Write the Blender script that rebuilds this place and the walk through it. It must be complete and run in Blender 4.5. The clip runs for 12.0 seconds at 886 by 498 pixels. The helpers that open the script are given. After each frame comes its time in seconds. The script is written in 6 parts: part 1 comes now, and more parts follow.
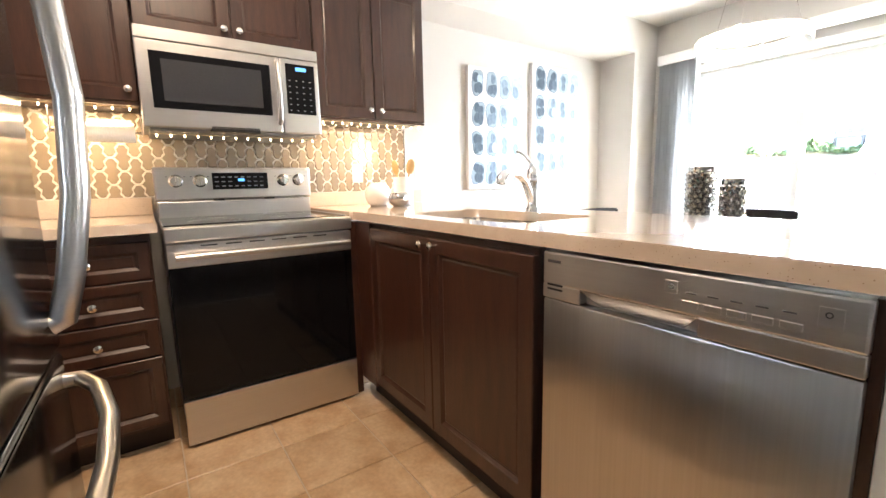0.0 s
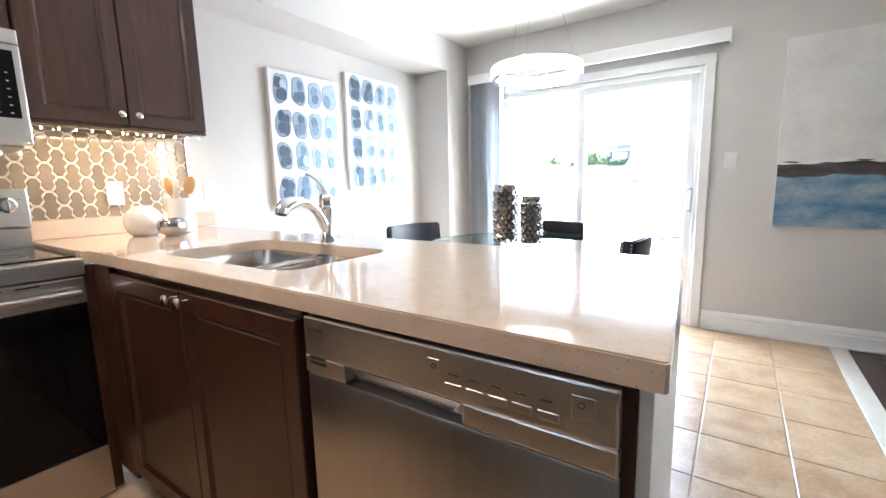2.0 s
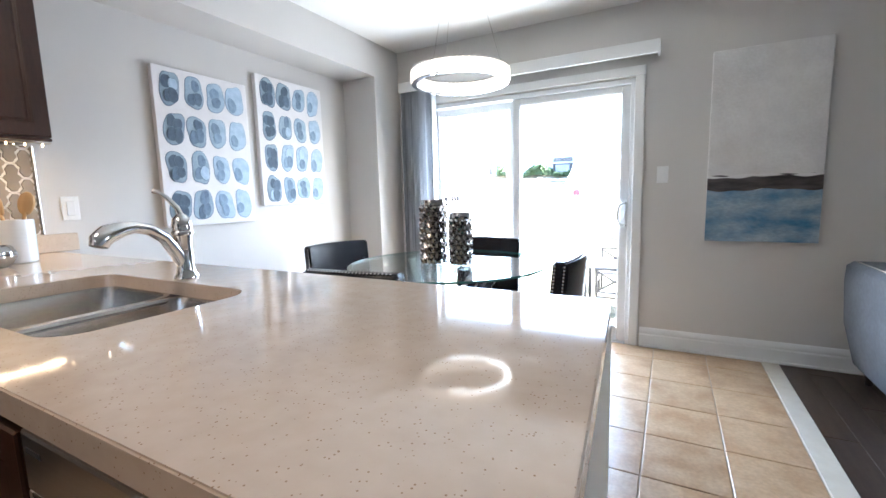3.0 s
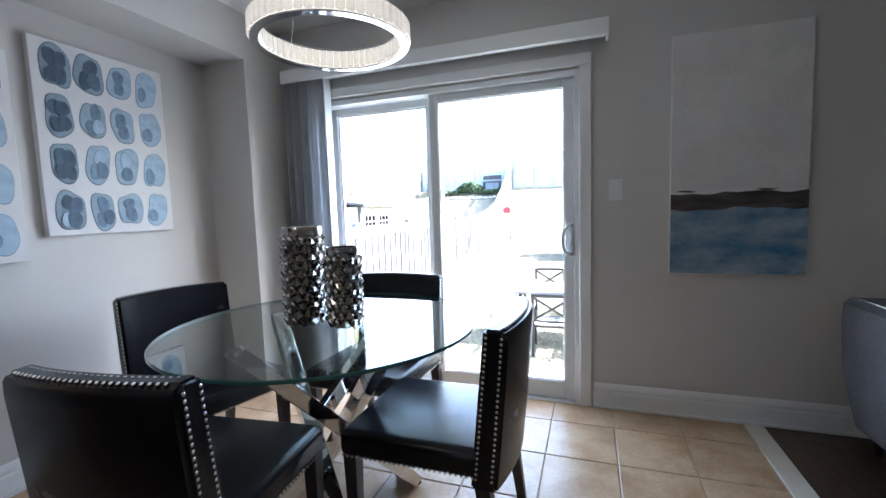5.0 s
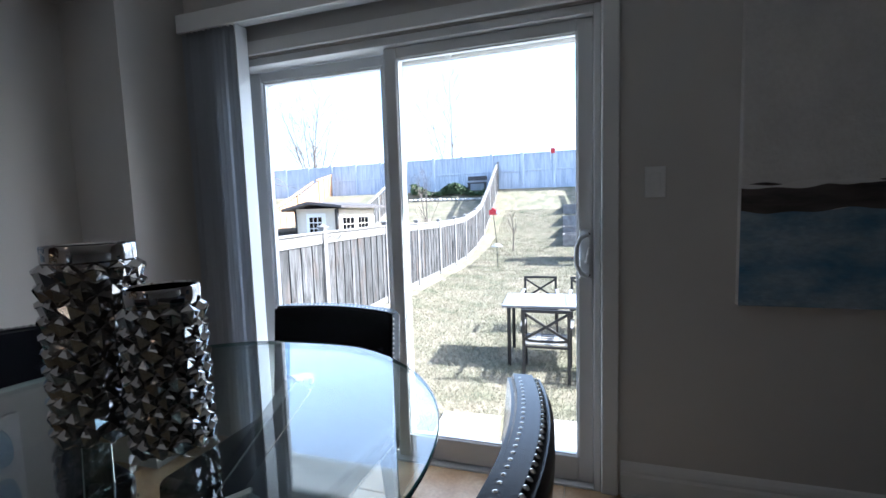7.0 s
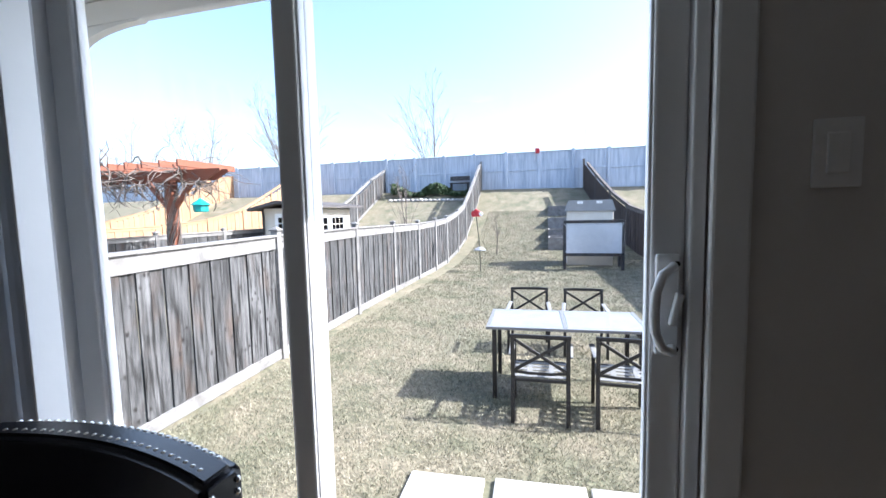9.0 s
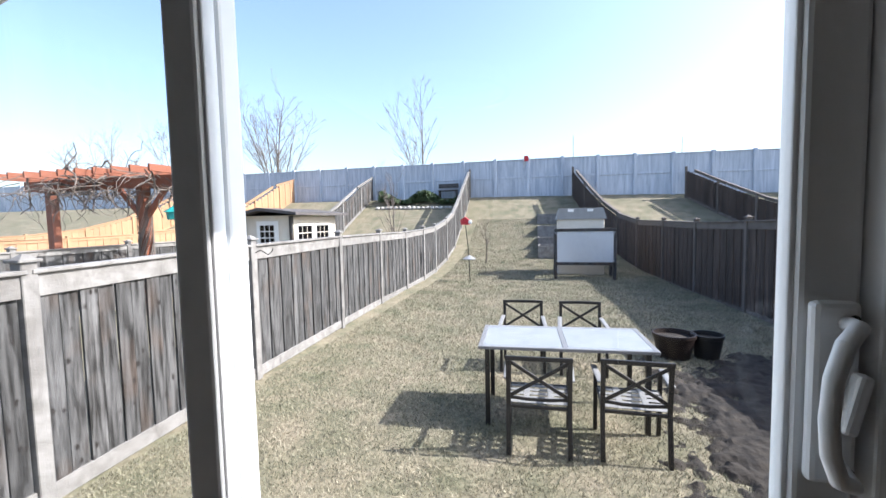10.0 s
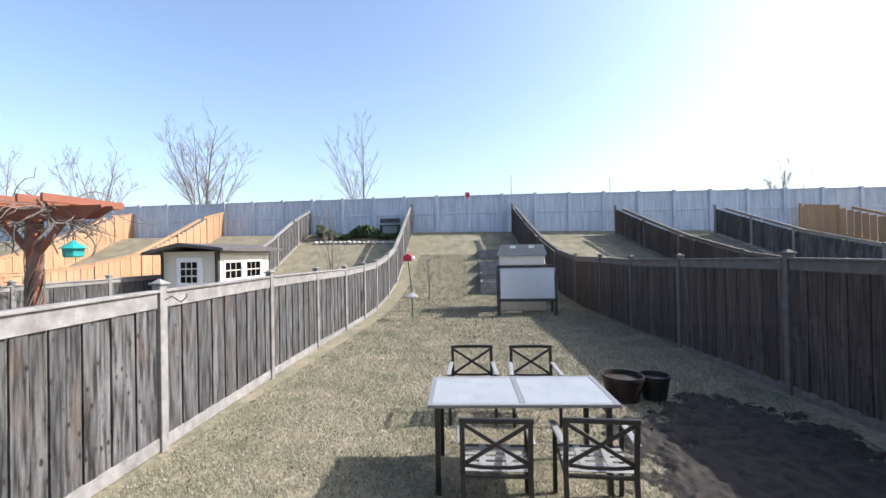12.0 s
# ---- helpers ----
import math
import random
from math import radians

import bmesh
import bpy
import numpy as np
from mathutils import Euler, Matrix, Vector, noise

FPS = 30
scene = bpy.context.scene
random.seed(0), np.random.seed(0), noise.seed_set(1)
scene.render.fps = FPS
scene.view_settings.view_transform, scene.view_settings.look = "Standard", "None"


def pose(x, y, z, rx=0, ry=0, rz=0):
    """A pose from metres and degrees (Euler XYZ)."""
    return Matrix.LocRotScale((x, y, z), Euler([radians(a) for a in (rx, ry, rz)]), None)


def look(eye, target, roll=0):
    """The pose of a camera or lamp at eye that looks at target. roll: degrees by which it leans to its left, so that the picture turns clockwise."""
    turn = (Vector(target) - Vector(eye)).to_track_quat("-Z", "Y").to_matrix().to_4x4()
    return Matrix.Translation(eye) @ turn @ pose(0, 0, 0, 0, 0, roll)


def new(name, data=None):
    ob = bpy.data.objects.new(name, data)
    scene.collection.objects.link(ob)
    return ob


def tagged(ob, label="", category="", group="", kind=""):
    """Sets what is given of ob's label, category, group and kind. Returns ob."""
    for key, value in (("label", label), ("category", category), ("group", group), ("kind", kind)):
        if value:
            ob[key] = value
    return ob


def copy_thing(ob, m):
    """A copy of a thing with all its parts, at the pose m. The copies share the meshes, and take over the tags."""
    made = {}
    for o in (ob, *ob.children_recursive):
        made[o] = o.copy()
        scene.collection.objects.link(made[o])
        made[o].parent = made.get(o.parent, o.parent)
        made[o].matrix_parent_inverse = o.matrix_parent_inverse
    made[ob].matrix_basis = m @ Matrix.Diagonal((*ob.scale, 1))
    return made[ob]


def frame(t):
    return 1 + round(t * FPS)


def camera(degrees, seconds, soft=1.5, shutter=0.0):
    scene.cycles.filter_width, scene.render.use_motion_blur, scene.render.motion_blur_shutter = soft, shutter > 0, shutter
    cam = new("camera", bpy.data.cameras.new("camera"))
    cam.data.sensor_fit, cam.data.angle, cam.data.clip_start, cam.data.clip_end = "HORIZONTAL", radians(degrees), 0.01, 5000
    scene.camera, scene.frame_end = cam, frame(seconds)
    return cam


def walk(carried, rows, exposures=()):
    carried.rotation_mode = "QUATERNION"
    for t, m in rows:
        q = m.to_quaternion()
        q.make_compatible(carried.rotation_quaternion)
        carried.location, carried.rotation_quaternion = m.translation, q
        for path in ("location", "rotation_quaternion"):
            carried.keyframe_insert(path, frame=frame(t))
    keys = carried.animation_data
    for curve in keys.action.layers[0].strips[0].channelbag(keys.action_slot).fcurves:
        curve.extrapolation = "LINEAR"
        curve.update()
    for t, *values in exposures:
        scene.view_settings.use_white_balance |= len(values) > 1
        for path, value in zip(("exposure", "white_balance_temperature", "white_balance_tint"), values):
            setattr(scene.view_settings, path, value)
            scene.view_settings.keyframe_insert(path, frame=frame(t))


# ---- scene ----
cam = camera(92.4, 12.0)
PATH = [
    (0, (2.615, -4.019, 1.062), (0.988, -2.897, 0.757), -1.2),
    (0.5, (2.603, -3.979, 1.079), (1.053, -2.752, 0.774), -1.2),
    (1, (2.591, -3.915, 1.094), (1.15, -2.563, 0.792), -1.3),
    (1.5, (2.589, -3.833, 1.12), (1.3, -2.334, 0.82), -1.3),
    (2, (2.588, -3.721, 1.139), (1.46, -2.096, 0.841), -1.4),
    (2.5, (2.594, -3.562, 1.152), (1.595, -1.854, 0.856), -1.4),
    (3, (2.581, -3.393, 1.159), (1.644, -1.644, 0.906), -1.5),
    (3.5, (2.511, -3.185, 1.159), (1.681, -1.379, 0.936), -1.4),
    (5.5, (2.36, -2.381, 1.179), (1.722, -0.493, 1.005), -1.9),
    (6, (2.311, -2.202, 1.172), (1.693, -0.308, 1.002), -1.8),
    (6.5, (2.275, -1.989, 1.165), (1.677, -0.089, 0.993), -1.9),
    (7, (2.236, -1.777, 1.172), (1.643, 0.126, 0.998), -1.8),
    (9, (2.068, -0.876, 1.174), (1.553, 1.049, 1.002), -1.3),
    (9.5, (2.016, -0.68, 1.176), (1.515, 1.249, 1.003), -1.3),
    (10, (1.975, -0.511, 1.18), (1.513, 1.43, 1.043), -1.2),
    (10.5, (1.948, -0.384, 1.189), (1.55, 1.573, 1.09), -1.3),
    (11, (1.915, -0.259, 1.209), (1.58, 1.712, 1.148), -1.2),
    (11.5, (1.881, -0.176, 1.234), (1.614, 1.806, 1.213), -1.1),
    (12, (1.862, -0.162, 1.261), (1.675, 1.829, 1.277), -1.1),
]
EXPOSURES = [(0, 6.3, 6750, 12), (1.0, 6.2, 6400, 12), (2.0, 5.85, 6000, 12), (3.0, 5.15, 5800, 12), (3.7, 4.75, 5800, 12), (5.5, 3.55, 5550, 12), (6.5, 2.85, 5550, 12), (7.0, 2.5, 5550, 12), (9.0, 1.95, 5800, 14), (10.0, 1.55, 6150, 14), (12, 1.22, 6350, 15)]
walk(cam, [(t, look(eye, target, roll)) for t, eye, target, roll in PATH], EXPOSURES)

# ---- light ----
SUN_WAY = Vector((-0.957, -0.15, -0.765)).normalized()
sky_world = bpy.data.worlds.new("sky")
scene.world = sky_world
sky_world.use_nodes = True
wn = sky_world.node_tree.nodes
sky_tex = wn.new("ShaderNodeTexSky")
sky_tex.sky_type = "NISHITA"
sky_tex.sun_disc = False
sky_tex.sun_elevation = math.asin(-SUN_WAY.z)
sky_tex.sun_rotation = math.atan2(-SUN_WAY.x, -SUN_WAY.y)
sky_tex.dust_density = 2.4
sky_world.node_tree.links.new(sky_tex.outputs[0], wn["Background"].inputs[0])
wn["Background"].inputs[1].default_value = 0.14
sun = new("sun", bpy.data.lights.new("sun", "SUN"))
sun.data.energy, sun.data.angle, sun.data.color = 4.0, radians(0.53), (1.0, 0.95, 0.88)
sun.matrix_world = look((0, 0, 20), Vector((0, 0, 20)) + SUN_WAY)


def area_lamp(name, m, sx, sy, watts, colour, spread=180):
    lamp = bpy.data.lights.new(name, "AREA")
    lamp.shape, lamp.size, lamp.size_y, lamp.energy, lamp.color = "RECTANGLE", sx, sy, watts, colour
    lamp.spread = radians(spread)
    ob = new(name, lamp)
    ob.matrix_world = m
    return ob


WARM = (1.0, 0.72, 0.42)
area_lamp("sky_through_door", look((1.5, 0.2, 1.05), (1.5, -2, 0.8)), 1.6, 1.8, 2.8, (0.86, 0.93, 1.0))
area_lamp("sky_through_window", look((6.5, 0.2, 1.5), (6.3, -2, 1.0)), 0.8, 1.2, 0.25, (0.88, 0.94, 1.0))
# added warm fill for wall cabinets and floor; its source is out of view
area_lamp("kitchen_warm_fill", look((1.35, -3.85, 2.365), (1.35, -3.85, 0)), 0.34, 0.34, 0.33, (1.0, 0.76, 0.56), 170)
area_lamp("cabinet_string_right", look((0.2, -2.88, 1.412), (0.1, -2.88, 0)), 0.6, 0.03, 0.08, WARM)
area_lamp("cabinet_string_middle", look((0.12, -3.62, 1.31), (0.05, -3.62, 0)), 0.7, 0.03, 0.4, WARM)
area_lamp("cabinet_string_left", look((0.2, -4.22, 1.412), (0.1, -4.22, 0)), 0.36, 0.03, 0.09, WARM)

# ---- materials ----


def mat(name, base, rough=0.5, metal=0.0, second=None, scale=8.0, amount=0.5, bump=0.0, bump_scale=60.0, stretch=(1, 1, 1), vary=0.0,
        coat=0.0, transmission=0.0, ior=1.45, emit=None, strength=0.0, detail=4.0, rough_vary=0.0, fine=0.0):
    """A surface with grain at two scales, fine relief and, with vary, a shade of its own for each object."""
    m = bpy.data.materials.new(name)
    m.use_nodes = True
    t = m.node_tree
    n, ln = t.nodes, t.links
    b = n["Principled BSDF"]
    b.inputs["Base Color"].default_value = (*base, 1)
    b.inputs["Roughness"].default_value = rough
    b.inputs["Metallic"].default_value = metal
    b.inputs["IOR"].default_value = ior
    b.inputs["Coat Weight"].default_value = coat
    b.inputs["Coat Roughness"].default_value = 0.08
    b.inputs["Transmission Weight"].default_value = transmission
    if emit:
        b.inputs["Emission Color"].default_value = (*emit, 1)
        b.inputs["Emission Strength"].default_value = strength
    co = n.new("ShaderNodeTexCoord")
    mp = n.new("ShaderNodeMapping")
    mp.inputs["Scale"].default_value = stretch
    ln.new(co.outputs["Object"], mp.inputs["Vector"])
    info = None
    if vary:
        info = n.new("ShaderNodeObjectInfo")
        shift = n.new("ShaderNodeVectorMath")
        shift.operation = "SCALE"
        shift.inputs[0].default_value = (31, 17, 23)
        ln.new(info.outputs["Random"], shift.inputs["Scale"])
        ln.new(shift.outputs[0], mp.inputs["Location"])
    colour = None
    if second:
        noise_big = n.new("ShaderNodeTexNoise")
        noise_big.inputs["Scale"].default_value = scale
        noise_big.inputs["Detail"].default_value = detail
        ln.new(mp.outputs[0], noise_big.inputs["Vector"])
        ramp = n.new("ShaderNodeValToRGB")
        ramp.color_ramp.elements[0].position = 0.5 - 0.25 / max(amount, 0.05) * 0.5
        ramp.color_ramp.elements[1].position = 0.5 + 0.25 / max(amount, 0.05) * 0.5
        ramp.color_ramp.elements[0].color = (*base, 1)
        ramp.color_ramp.elements[1].color = (*second, 1)
        ln.new(noise_big.outputs["Fac"], ramp.inputs["Fac"])
        colour = ramp.outputs["Color"]
        if rough_vary:
            rr = n.new("ShaderNodeMapRange")
            rr.inputs["To Min"].default_value = max(0.02, rough - rough_vary)
            rr.inputs["To Max"].default_value = rough + rough_vary
            ln.new(noise_big.outputs["Fac"], rr.inputs["Value"])
            ln.new(rr.outputs[0], b.inputs["Roughness"])
    if fine and colour:
        nf = n.new("ShaderNodeTexNoise")
        nf.inputs["Scale"].default_value = scale * 9
        nf.inputs["Detail"].default_value = 3
        ln.new(mp.outputs[0], nf.inputs["Vector"])
        mx = n.new("ShaderNodeMix")
        mx.data_type, mx.blend_type = "RGBA", "OVERLAY"
        mx.inputs["Factor"].default_value = fine
        ln.new(colour, mx.inputs["A"])
        ln.new(nf.outputs["Fac"], mx.inputs["B"])
        colour = mx.outputs["Result"]
    if vary:
        hsv = n.new("ShaderNodeHueSaturation")
        rng = n.new("ShaderNodeMapRange")
        rng.inputs["To Min"].default_value, rng.inputs["To Max"].default_value = 1 - vary, 1 + vary
        ln.new(info.outputs["Random"], rng.inputs["Value"])
        ln.new(rng.outputs[0], hsv.inputs["Value"])
        if colour:
            ln.new(colour, hsv.inputs["Color"])
        else:
            hsv.inputs["Color"].default_value = (*base, 1)
        colour = hsv.outputs["Color"]
    if colour:
        ln.new(colour, b.inputs["Base Color"])
    if bump:
        nb = n.new("ShaderNodeTexNoise")
        nb.inputs["Scale"].default_value = bump_scale
        nb.inputs["Detail"].default_value = 5
        ln.new(mp.outputs[0], nb.inputs["Vector"])
        bp = n.new("ShaderNodeBump")
        bp.inputs["Strength"].default_value = bump
        bp.inputs["Distance"].default_value = 0.01
        ln.new(nb.outputs["Fac"], bp.inputs["Height"])
        ln.new(bp.outputs[0], b.inputs["Normal"])
    return m


M = {}
M["wall"] = mat("wall_paint", (0.6, 0.575, 0.545), 0.75, second=(0.64, 0.615, 0.585), scale=1.2, bump=0.06, bump_scale=250)
M["ceiling"] = mat("ceiling_paint", (0.8, 0.79, 0.76), 0.85, second=(0.83, 0.82, 0.8), scale=2, bump=0.25, bump_scale=180)
M["trim"] = mat("white_trim", (0.78, 0.78, 0.77), 0.38, second=(0.82, 0.82, 0.81), scale=3, bump=0.03, bump_scale=90)
M["vinyl"] = mat("white_vinyl", (0.74, 0.76, 0.77), 0.4, second=(0.8, 0.81, 0.82), scale=5, bump=0.03, bump_scale=70)
M["tile"] = mat("floor_tile", (0.4, 0.255, 0.14), 0.32, second=(0.53, 0.385, 0.245), scale=7, amount=0.8, bump=0.08, bump_scale=40, vary=0.05, fine=0.25, rough_vary=0.08)
M["grout"] = mat("grout", (0.55, 0.48, 0.39), 0.9, second=(0.45, 0.38, 0.3), scale=14, bump=0.3, bump_scale=200)
M["plank"] = mat("dark_floor_wood", (0.05, 0.032, 0.022), 0.35, second=(0.085, 0.055, 0.038), scale=4, stretch=(9, 1, 9), vary=0.2, bump=0.1, bump_scale=30, fine=0.3)
M["cherry"] = mat("dark_cherry_wood", (0.028, 0.0105, 0.0065), 0.36, second=(0.058, 0.022, 0.0125), scale=5, stretch=(7, 7, 0.8), bump=0.06, bump_scale=40, vary=0.08, fine=0.3, coat=0.25)
M["kick"] = mat("toe_kick", (0.02, 0.01, 0.007), 0.6, second=(0.03, 0.015, 0.01), scale=6)
M["quartz"] = mat("beige_quartz", (0.58, 0.465, 0.36), 0.06, second=(0.64, 0.53, 0.425), scale=30, coat=0.3)
M["steel"] = mat("brushed_steel", (0.55, 0.53, 0.51), 0.3, 1.0, second=(0.6, 0.58, 0.56), scale=3, stretch=(1, 1, 60), bump=0.006, bump_scale=20, rough_vary=0.03)
M["steel_v"] = mat("brushed_steel_door", (0.52, 0.5, 0.48), 0.3, 1.0, second=(0.58, 0.56, 0.54), scale=3, stretch=(60, 60, 1), bump=0.006, bump_scale=18, rough_vary=0.03)
M["steel_dark"] = mat("dark_steel", (0.25, 0.25, 0.26), 0.35, 1.0, second=(0.3, 0.3, 0.3), scale=8)
M["fridge"] = mat("fridge_steel", (0.3, 0.31, 0.33), 0.13, 1.0, second=(0.34, 0.35, 0.37), scale=4, stretch=(60, 60, 1), bump=0.005, bump_scale=14)
M["chrome"] = mat("chrome", (0.82, 0.82, 0.83), 0.06, 1.0)
M["nickel"] = mat("satin_nickel", (0.72, 0.69, 0.65), 0.2, 1.0, second=(0.66, 0.63, 0.6), scale=60)
M["sink"] = mat("sink_steel", (0.62, 0.61, 0.6), 0.24, 1.0, second=(0.55, 0.54, 0.53), scale=9, stretch=(1, 30, 1), bump=0.03, bump_scale=40)
M["steel_rail"] = M["steel"]
M["black_glass"] = mat("black_glass", (0.005, 0.005, 0.006), 0.06, ior=1.3)
M["mw_glass"] = mat("grey_oven_glass", (0.025, 0.025, 0.028), 0.14, second=(0.034, 0.034, 0.037), scale=200, coat=0.4)
M["black"] = mat("black_plastic", (0.012, 0.012, 0.013), 0.4, second=(0.02, 0.02, 0.02), scale=40)
M["grey_plastic"] = mat("grey_plastic", (0.3, 0.3, 0.3), 0.4, second=(0.34, 0.34, 0.34), scale=50)
M["white_plastic"] = mat("white_plastic", (0.8, 0.8, 0.79), 0.35, second=(0.76, 0.76, 0.75), scale=30)
M["ink"] = mat("printed_ink", (0.05, 0.05, 0.055), 0.5)
M["pale_ink"] = mat("pale_print", (0.26, 0.27, 0.29), 0.5)
M["led"] = mat("display", (0.1, 0.3, 0.8), 0.4, emit=(0.1, 0.4, 1.0), strength=0.025)
M["lantern_tile"] = mat("taupe_glass_tile", (0.21, 0.165, 0.12), 0.1, second=(0.3, 0.245, 0.18), scale=9, vary=0.14, coat=0.5)
M["white_grout"] = mat("white_grout", (0.78, 0.74, 0.67), 0.8, second=(0.7, 0.66, 0.6), scale=30, bump=0.2, bump_scale=300)
M["bulb"] = mat("warm_bulb", (1, 0.8, 0.5), 0.4, emit=(1.0, 0.66, 0.32), strength=0.6)
M["wire"] = mat("clear_wire", (0.5, 0.42, 0.3), 0.4)
M["ceramic"] = mat("white_ceramic", (0.8, 0.79, 0.77), 0.18, second=(0.76, 0.75, 0.73), scale=10, coat=0.4)
M["spoon"] = mat("light_wood", (0.5, 0.3, 0.12), 0.5, second=(0.58, 0.37, 0.17), scale=6, stretch=(12, 12, 1), bump=0.08, bump_scale=50)
M["silver"] = mat("silver_ceramic", (0.55, 0.54, 0.53), 0.1, 1.0, second=(0.45, 0.44, 0.43), scale=12)
M["gunmetal"] = mat("mirror_ceramic", (0.52, 0.49, 0.47), 0.06, 1.0, second=(0.42, 0.4, 0.38), scale=15)
M["leather"] = mat("black_leather", (0.005, 0.005, 0.007), 0.25, second=(0.009, 0.009, 0.012), scale=12, bump=0.05, bump_scale=260, rough_vary=0.05, ior=1.4)
M["leg_wood"] = mat("espresso_wood", (0.014, 0.009, 0.008), 0.35, second=(0.025, 0.016, 0.012), scale=6, stretch=(8, 8, 1))
M["canvas"] = mat("white_canvas", (0.74, 0.72, 0.71), 0.8, second=(0.79, 0.77, 0.76), scale=14, bump=0.25, bump_scale=500)
M["paper"] = mat("paper_towel", (0.82, 0.81, 0.79), 0.9, second=(0.78, 0.77, 0.75), scale=40, bump=0.3, bump_scale=150)
M["sofa"] = mat("grey_velvet", (0.13, 0.145, 0.175), 0.8, second=(0.18, 0.195, 0.225), scale=5, bump=0.15, bump_scale=300, fine=0.2)
M["blind"] = mat("grey_blind_vane", (0.5, 0.52, 0.55), 0.6, second=(0.56, 0.58, 0.61), scale=5, stretch=(1, 1, 0.2), vary=0.08)
M["strip"] = mat("stone_threshold", (0.62, 0.58, 0.5), 0.4, second=(0.68, 0.65, 0.57), scale=12, amount=0.7)
M["crystal"] = mat("crystal", (0.9, 0.88, 0.84), 0.08, transmission=0.5, emit=(1.0, 0.9, 0.76), strength=0.014, second=(0.8, 0.78, 0.74), scale=90)
M["led_ring"] = mat("led_ring", (1, 0.95, 0.85), 0.5, emit=(1.0, 0.9, 0.75), strength=0.04)


def brush(m, tangent, amount=0.75):
    """Brushed metal: the gloss is drawn out across the grain."""
    n, ln = m.node_tree.nodes, m.node_tree.links
    v = n.new("ShaderNodeCombineXYZ")
    for i in range(3):
        v.inputs[i].default_value = tangent[i]
    b = n["Principled BSDF"]
    b.inputs["Anisotropic"].default_value = amount
    ln.new(v.outputs[0], b.inputs["Tangent"])


brush(M["steel_v"], (1, 0, 0))


def glass_material(name, colour, rough=0.0, gloss_at_front=0.02, steep=5):
    """A thin clear pane: mostly see-through, with a mirror gloss that grows at a slant."""
    m = bpy.data.materials.new(name)
    m.use_nodes = True
    n, ln = m.node_tree.nodes, m.node_tree.links
    n.remove(n["Principled BSDF"])
    clear, gloss, mix, fres = (n.new("ShaderNodeBsdfTransparent"), n.new("ShaderNodeBsdfGlossy"), n.new("ShaderNodeMixShader"), n.new("ShaderNodeLayerWeight"))
    clear.inputs[0].default_value = (*colour, 1)
    gloss.inputs["Roughness"].default_value = rough
    power, ramp = n.new("ShaderNodeMath"), n.new("ShaderNodeMapRange")
    power.operation = "POWER"
    power.inputs[1].default_value = steep
    fres.inputs["Blend"].default_value = 0.5
    ln.new(fres.outputs["Facing"], power.inputs[0])
    ln.new(power.outputs[0], ramp.inputs["Value"])
    ramp.inputs["To Min"].default_value, ramp.inputs["To Max"].default_value = gloss_at_front, 0.9
    ln.new(ramp.outputs[0], mix.inputs[0])
    ln.new(clear.outputs[0], mix.inputs[1])
    ln.new(gloss.outputs[0], mix.inputs[2])
    ln.new(mix.outputs[0], n["Material Output"].inputs[0])
    return m


M["pane"] = glass_material("window_glass", (0.97, 0.985, 0.98))
M["table_glass"] = glass_material("table_glass", (0.88, 0.935, 0.92), 0.0, 0.08, 3.4)
M["glass_edge"] = mat("green_glass_edge", (0.03, 0.12, 0.1), 0.08, second=(0.05, 0.16, 0.14), scale=20, coat=0.5)

# ---- mesh helpers ----


def part(name, bm, material, parent=None, label="", smooth=False, m=None):
    me = bpy.data.meshes.new(name)
    bmesh.ops.recalc_face_normals(bm, faces=bm.faces)
    bm.to_mesh(me)
    bm.free()
    me.materials.append(material)
    if smooth:
        me.shade_smooth()
        me.set_sharp_from_angle(angle=radians(38))
    ob = new(name, me)
    ob.parent = parent
    if m is not None:
        ob.matrix_basis = m
    if label:
        tagged(ob, label)
    return ob


def shared(name, me, parent, m):
    """Another object on an existing mesh."""
    ob = new(name, me)
    ob.parent = parent
    ob.matrix_basis = m
    return ob


def thing(name, label, category, at=(0, 0, 0), rz=0, group="", kind=""):
    ob = new(name)
    ob.empty_display_size = 0.1
    ob.matrix_basis = pose(*at, 0, 0, rz)
    return tagged(ob, label, category, group, kind)


def add_box(bm, x0, y0, z0, x1, y1, z1, bevel=0.0, seg=2, m=None):
    new_verts = bmesh.ops.create_cube(bm, size=1)["verts"]
    bmesh.ops.scale(bm, vec=(abs(x1 - x0), abs(y1 - y0), abs(z1 - z0)), verts=new_verts)
    bmesh.ops.translate(bm, vec=((x0 + x1) / 2, (y0 + y1) / 2, (z0 + z1) / 2), verts=new_verts)
    if m is not None:
        bmesh.ops.transform(bm, matrix=m, verts=new_verts)
    if bevel:
        edges = list({e for v in new_verts for e in v.link_edges})
        bmesh.ops.bevel(bm, geom=edges, offset=bevel, segments=seg, affect="EDGES", profile=0.5, clamp_overlap=True)
    return bm


def box(*a, **k):
    return add_box(bmesh.new(), *a, **k)


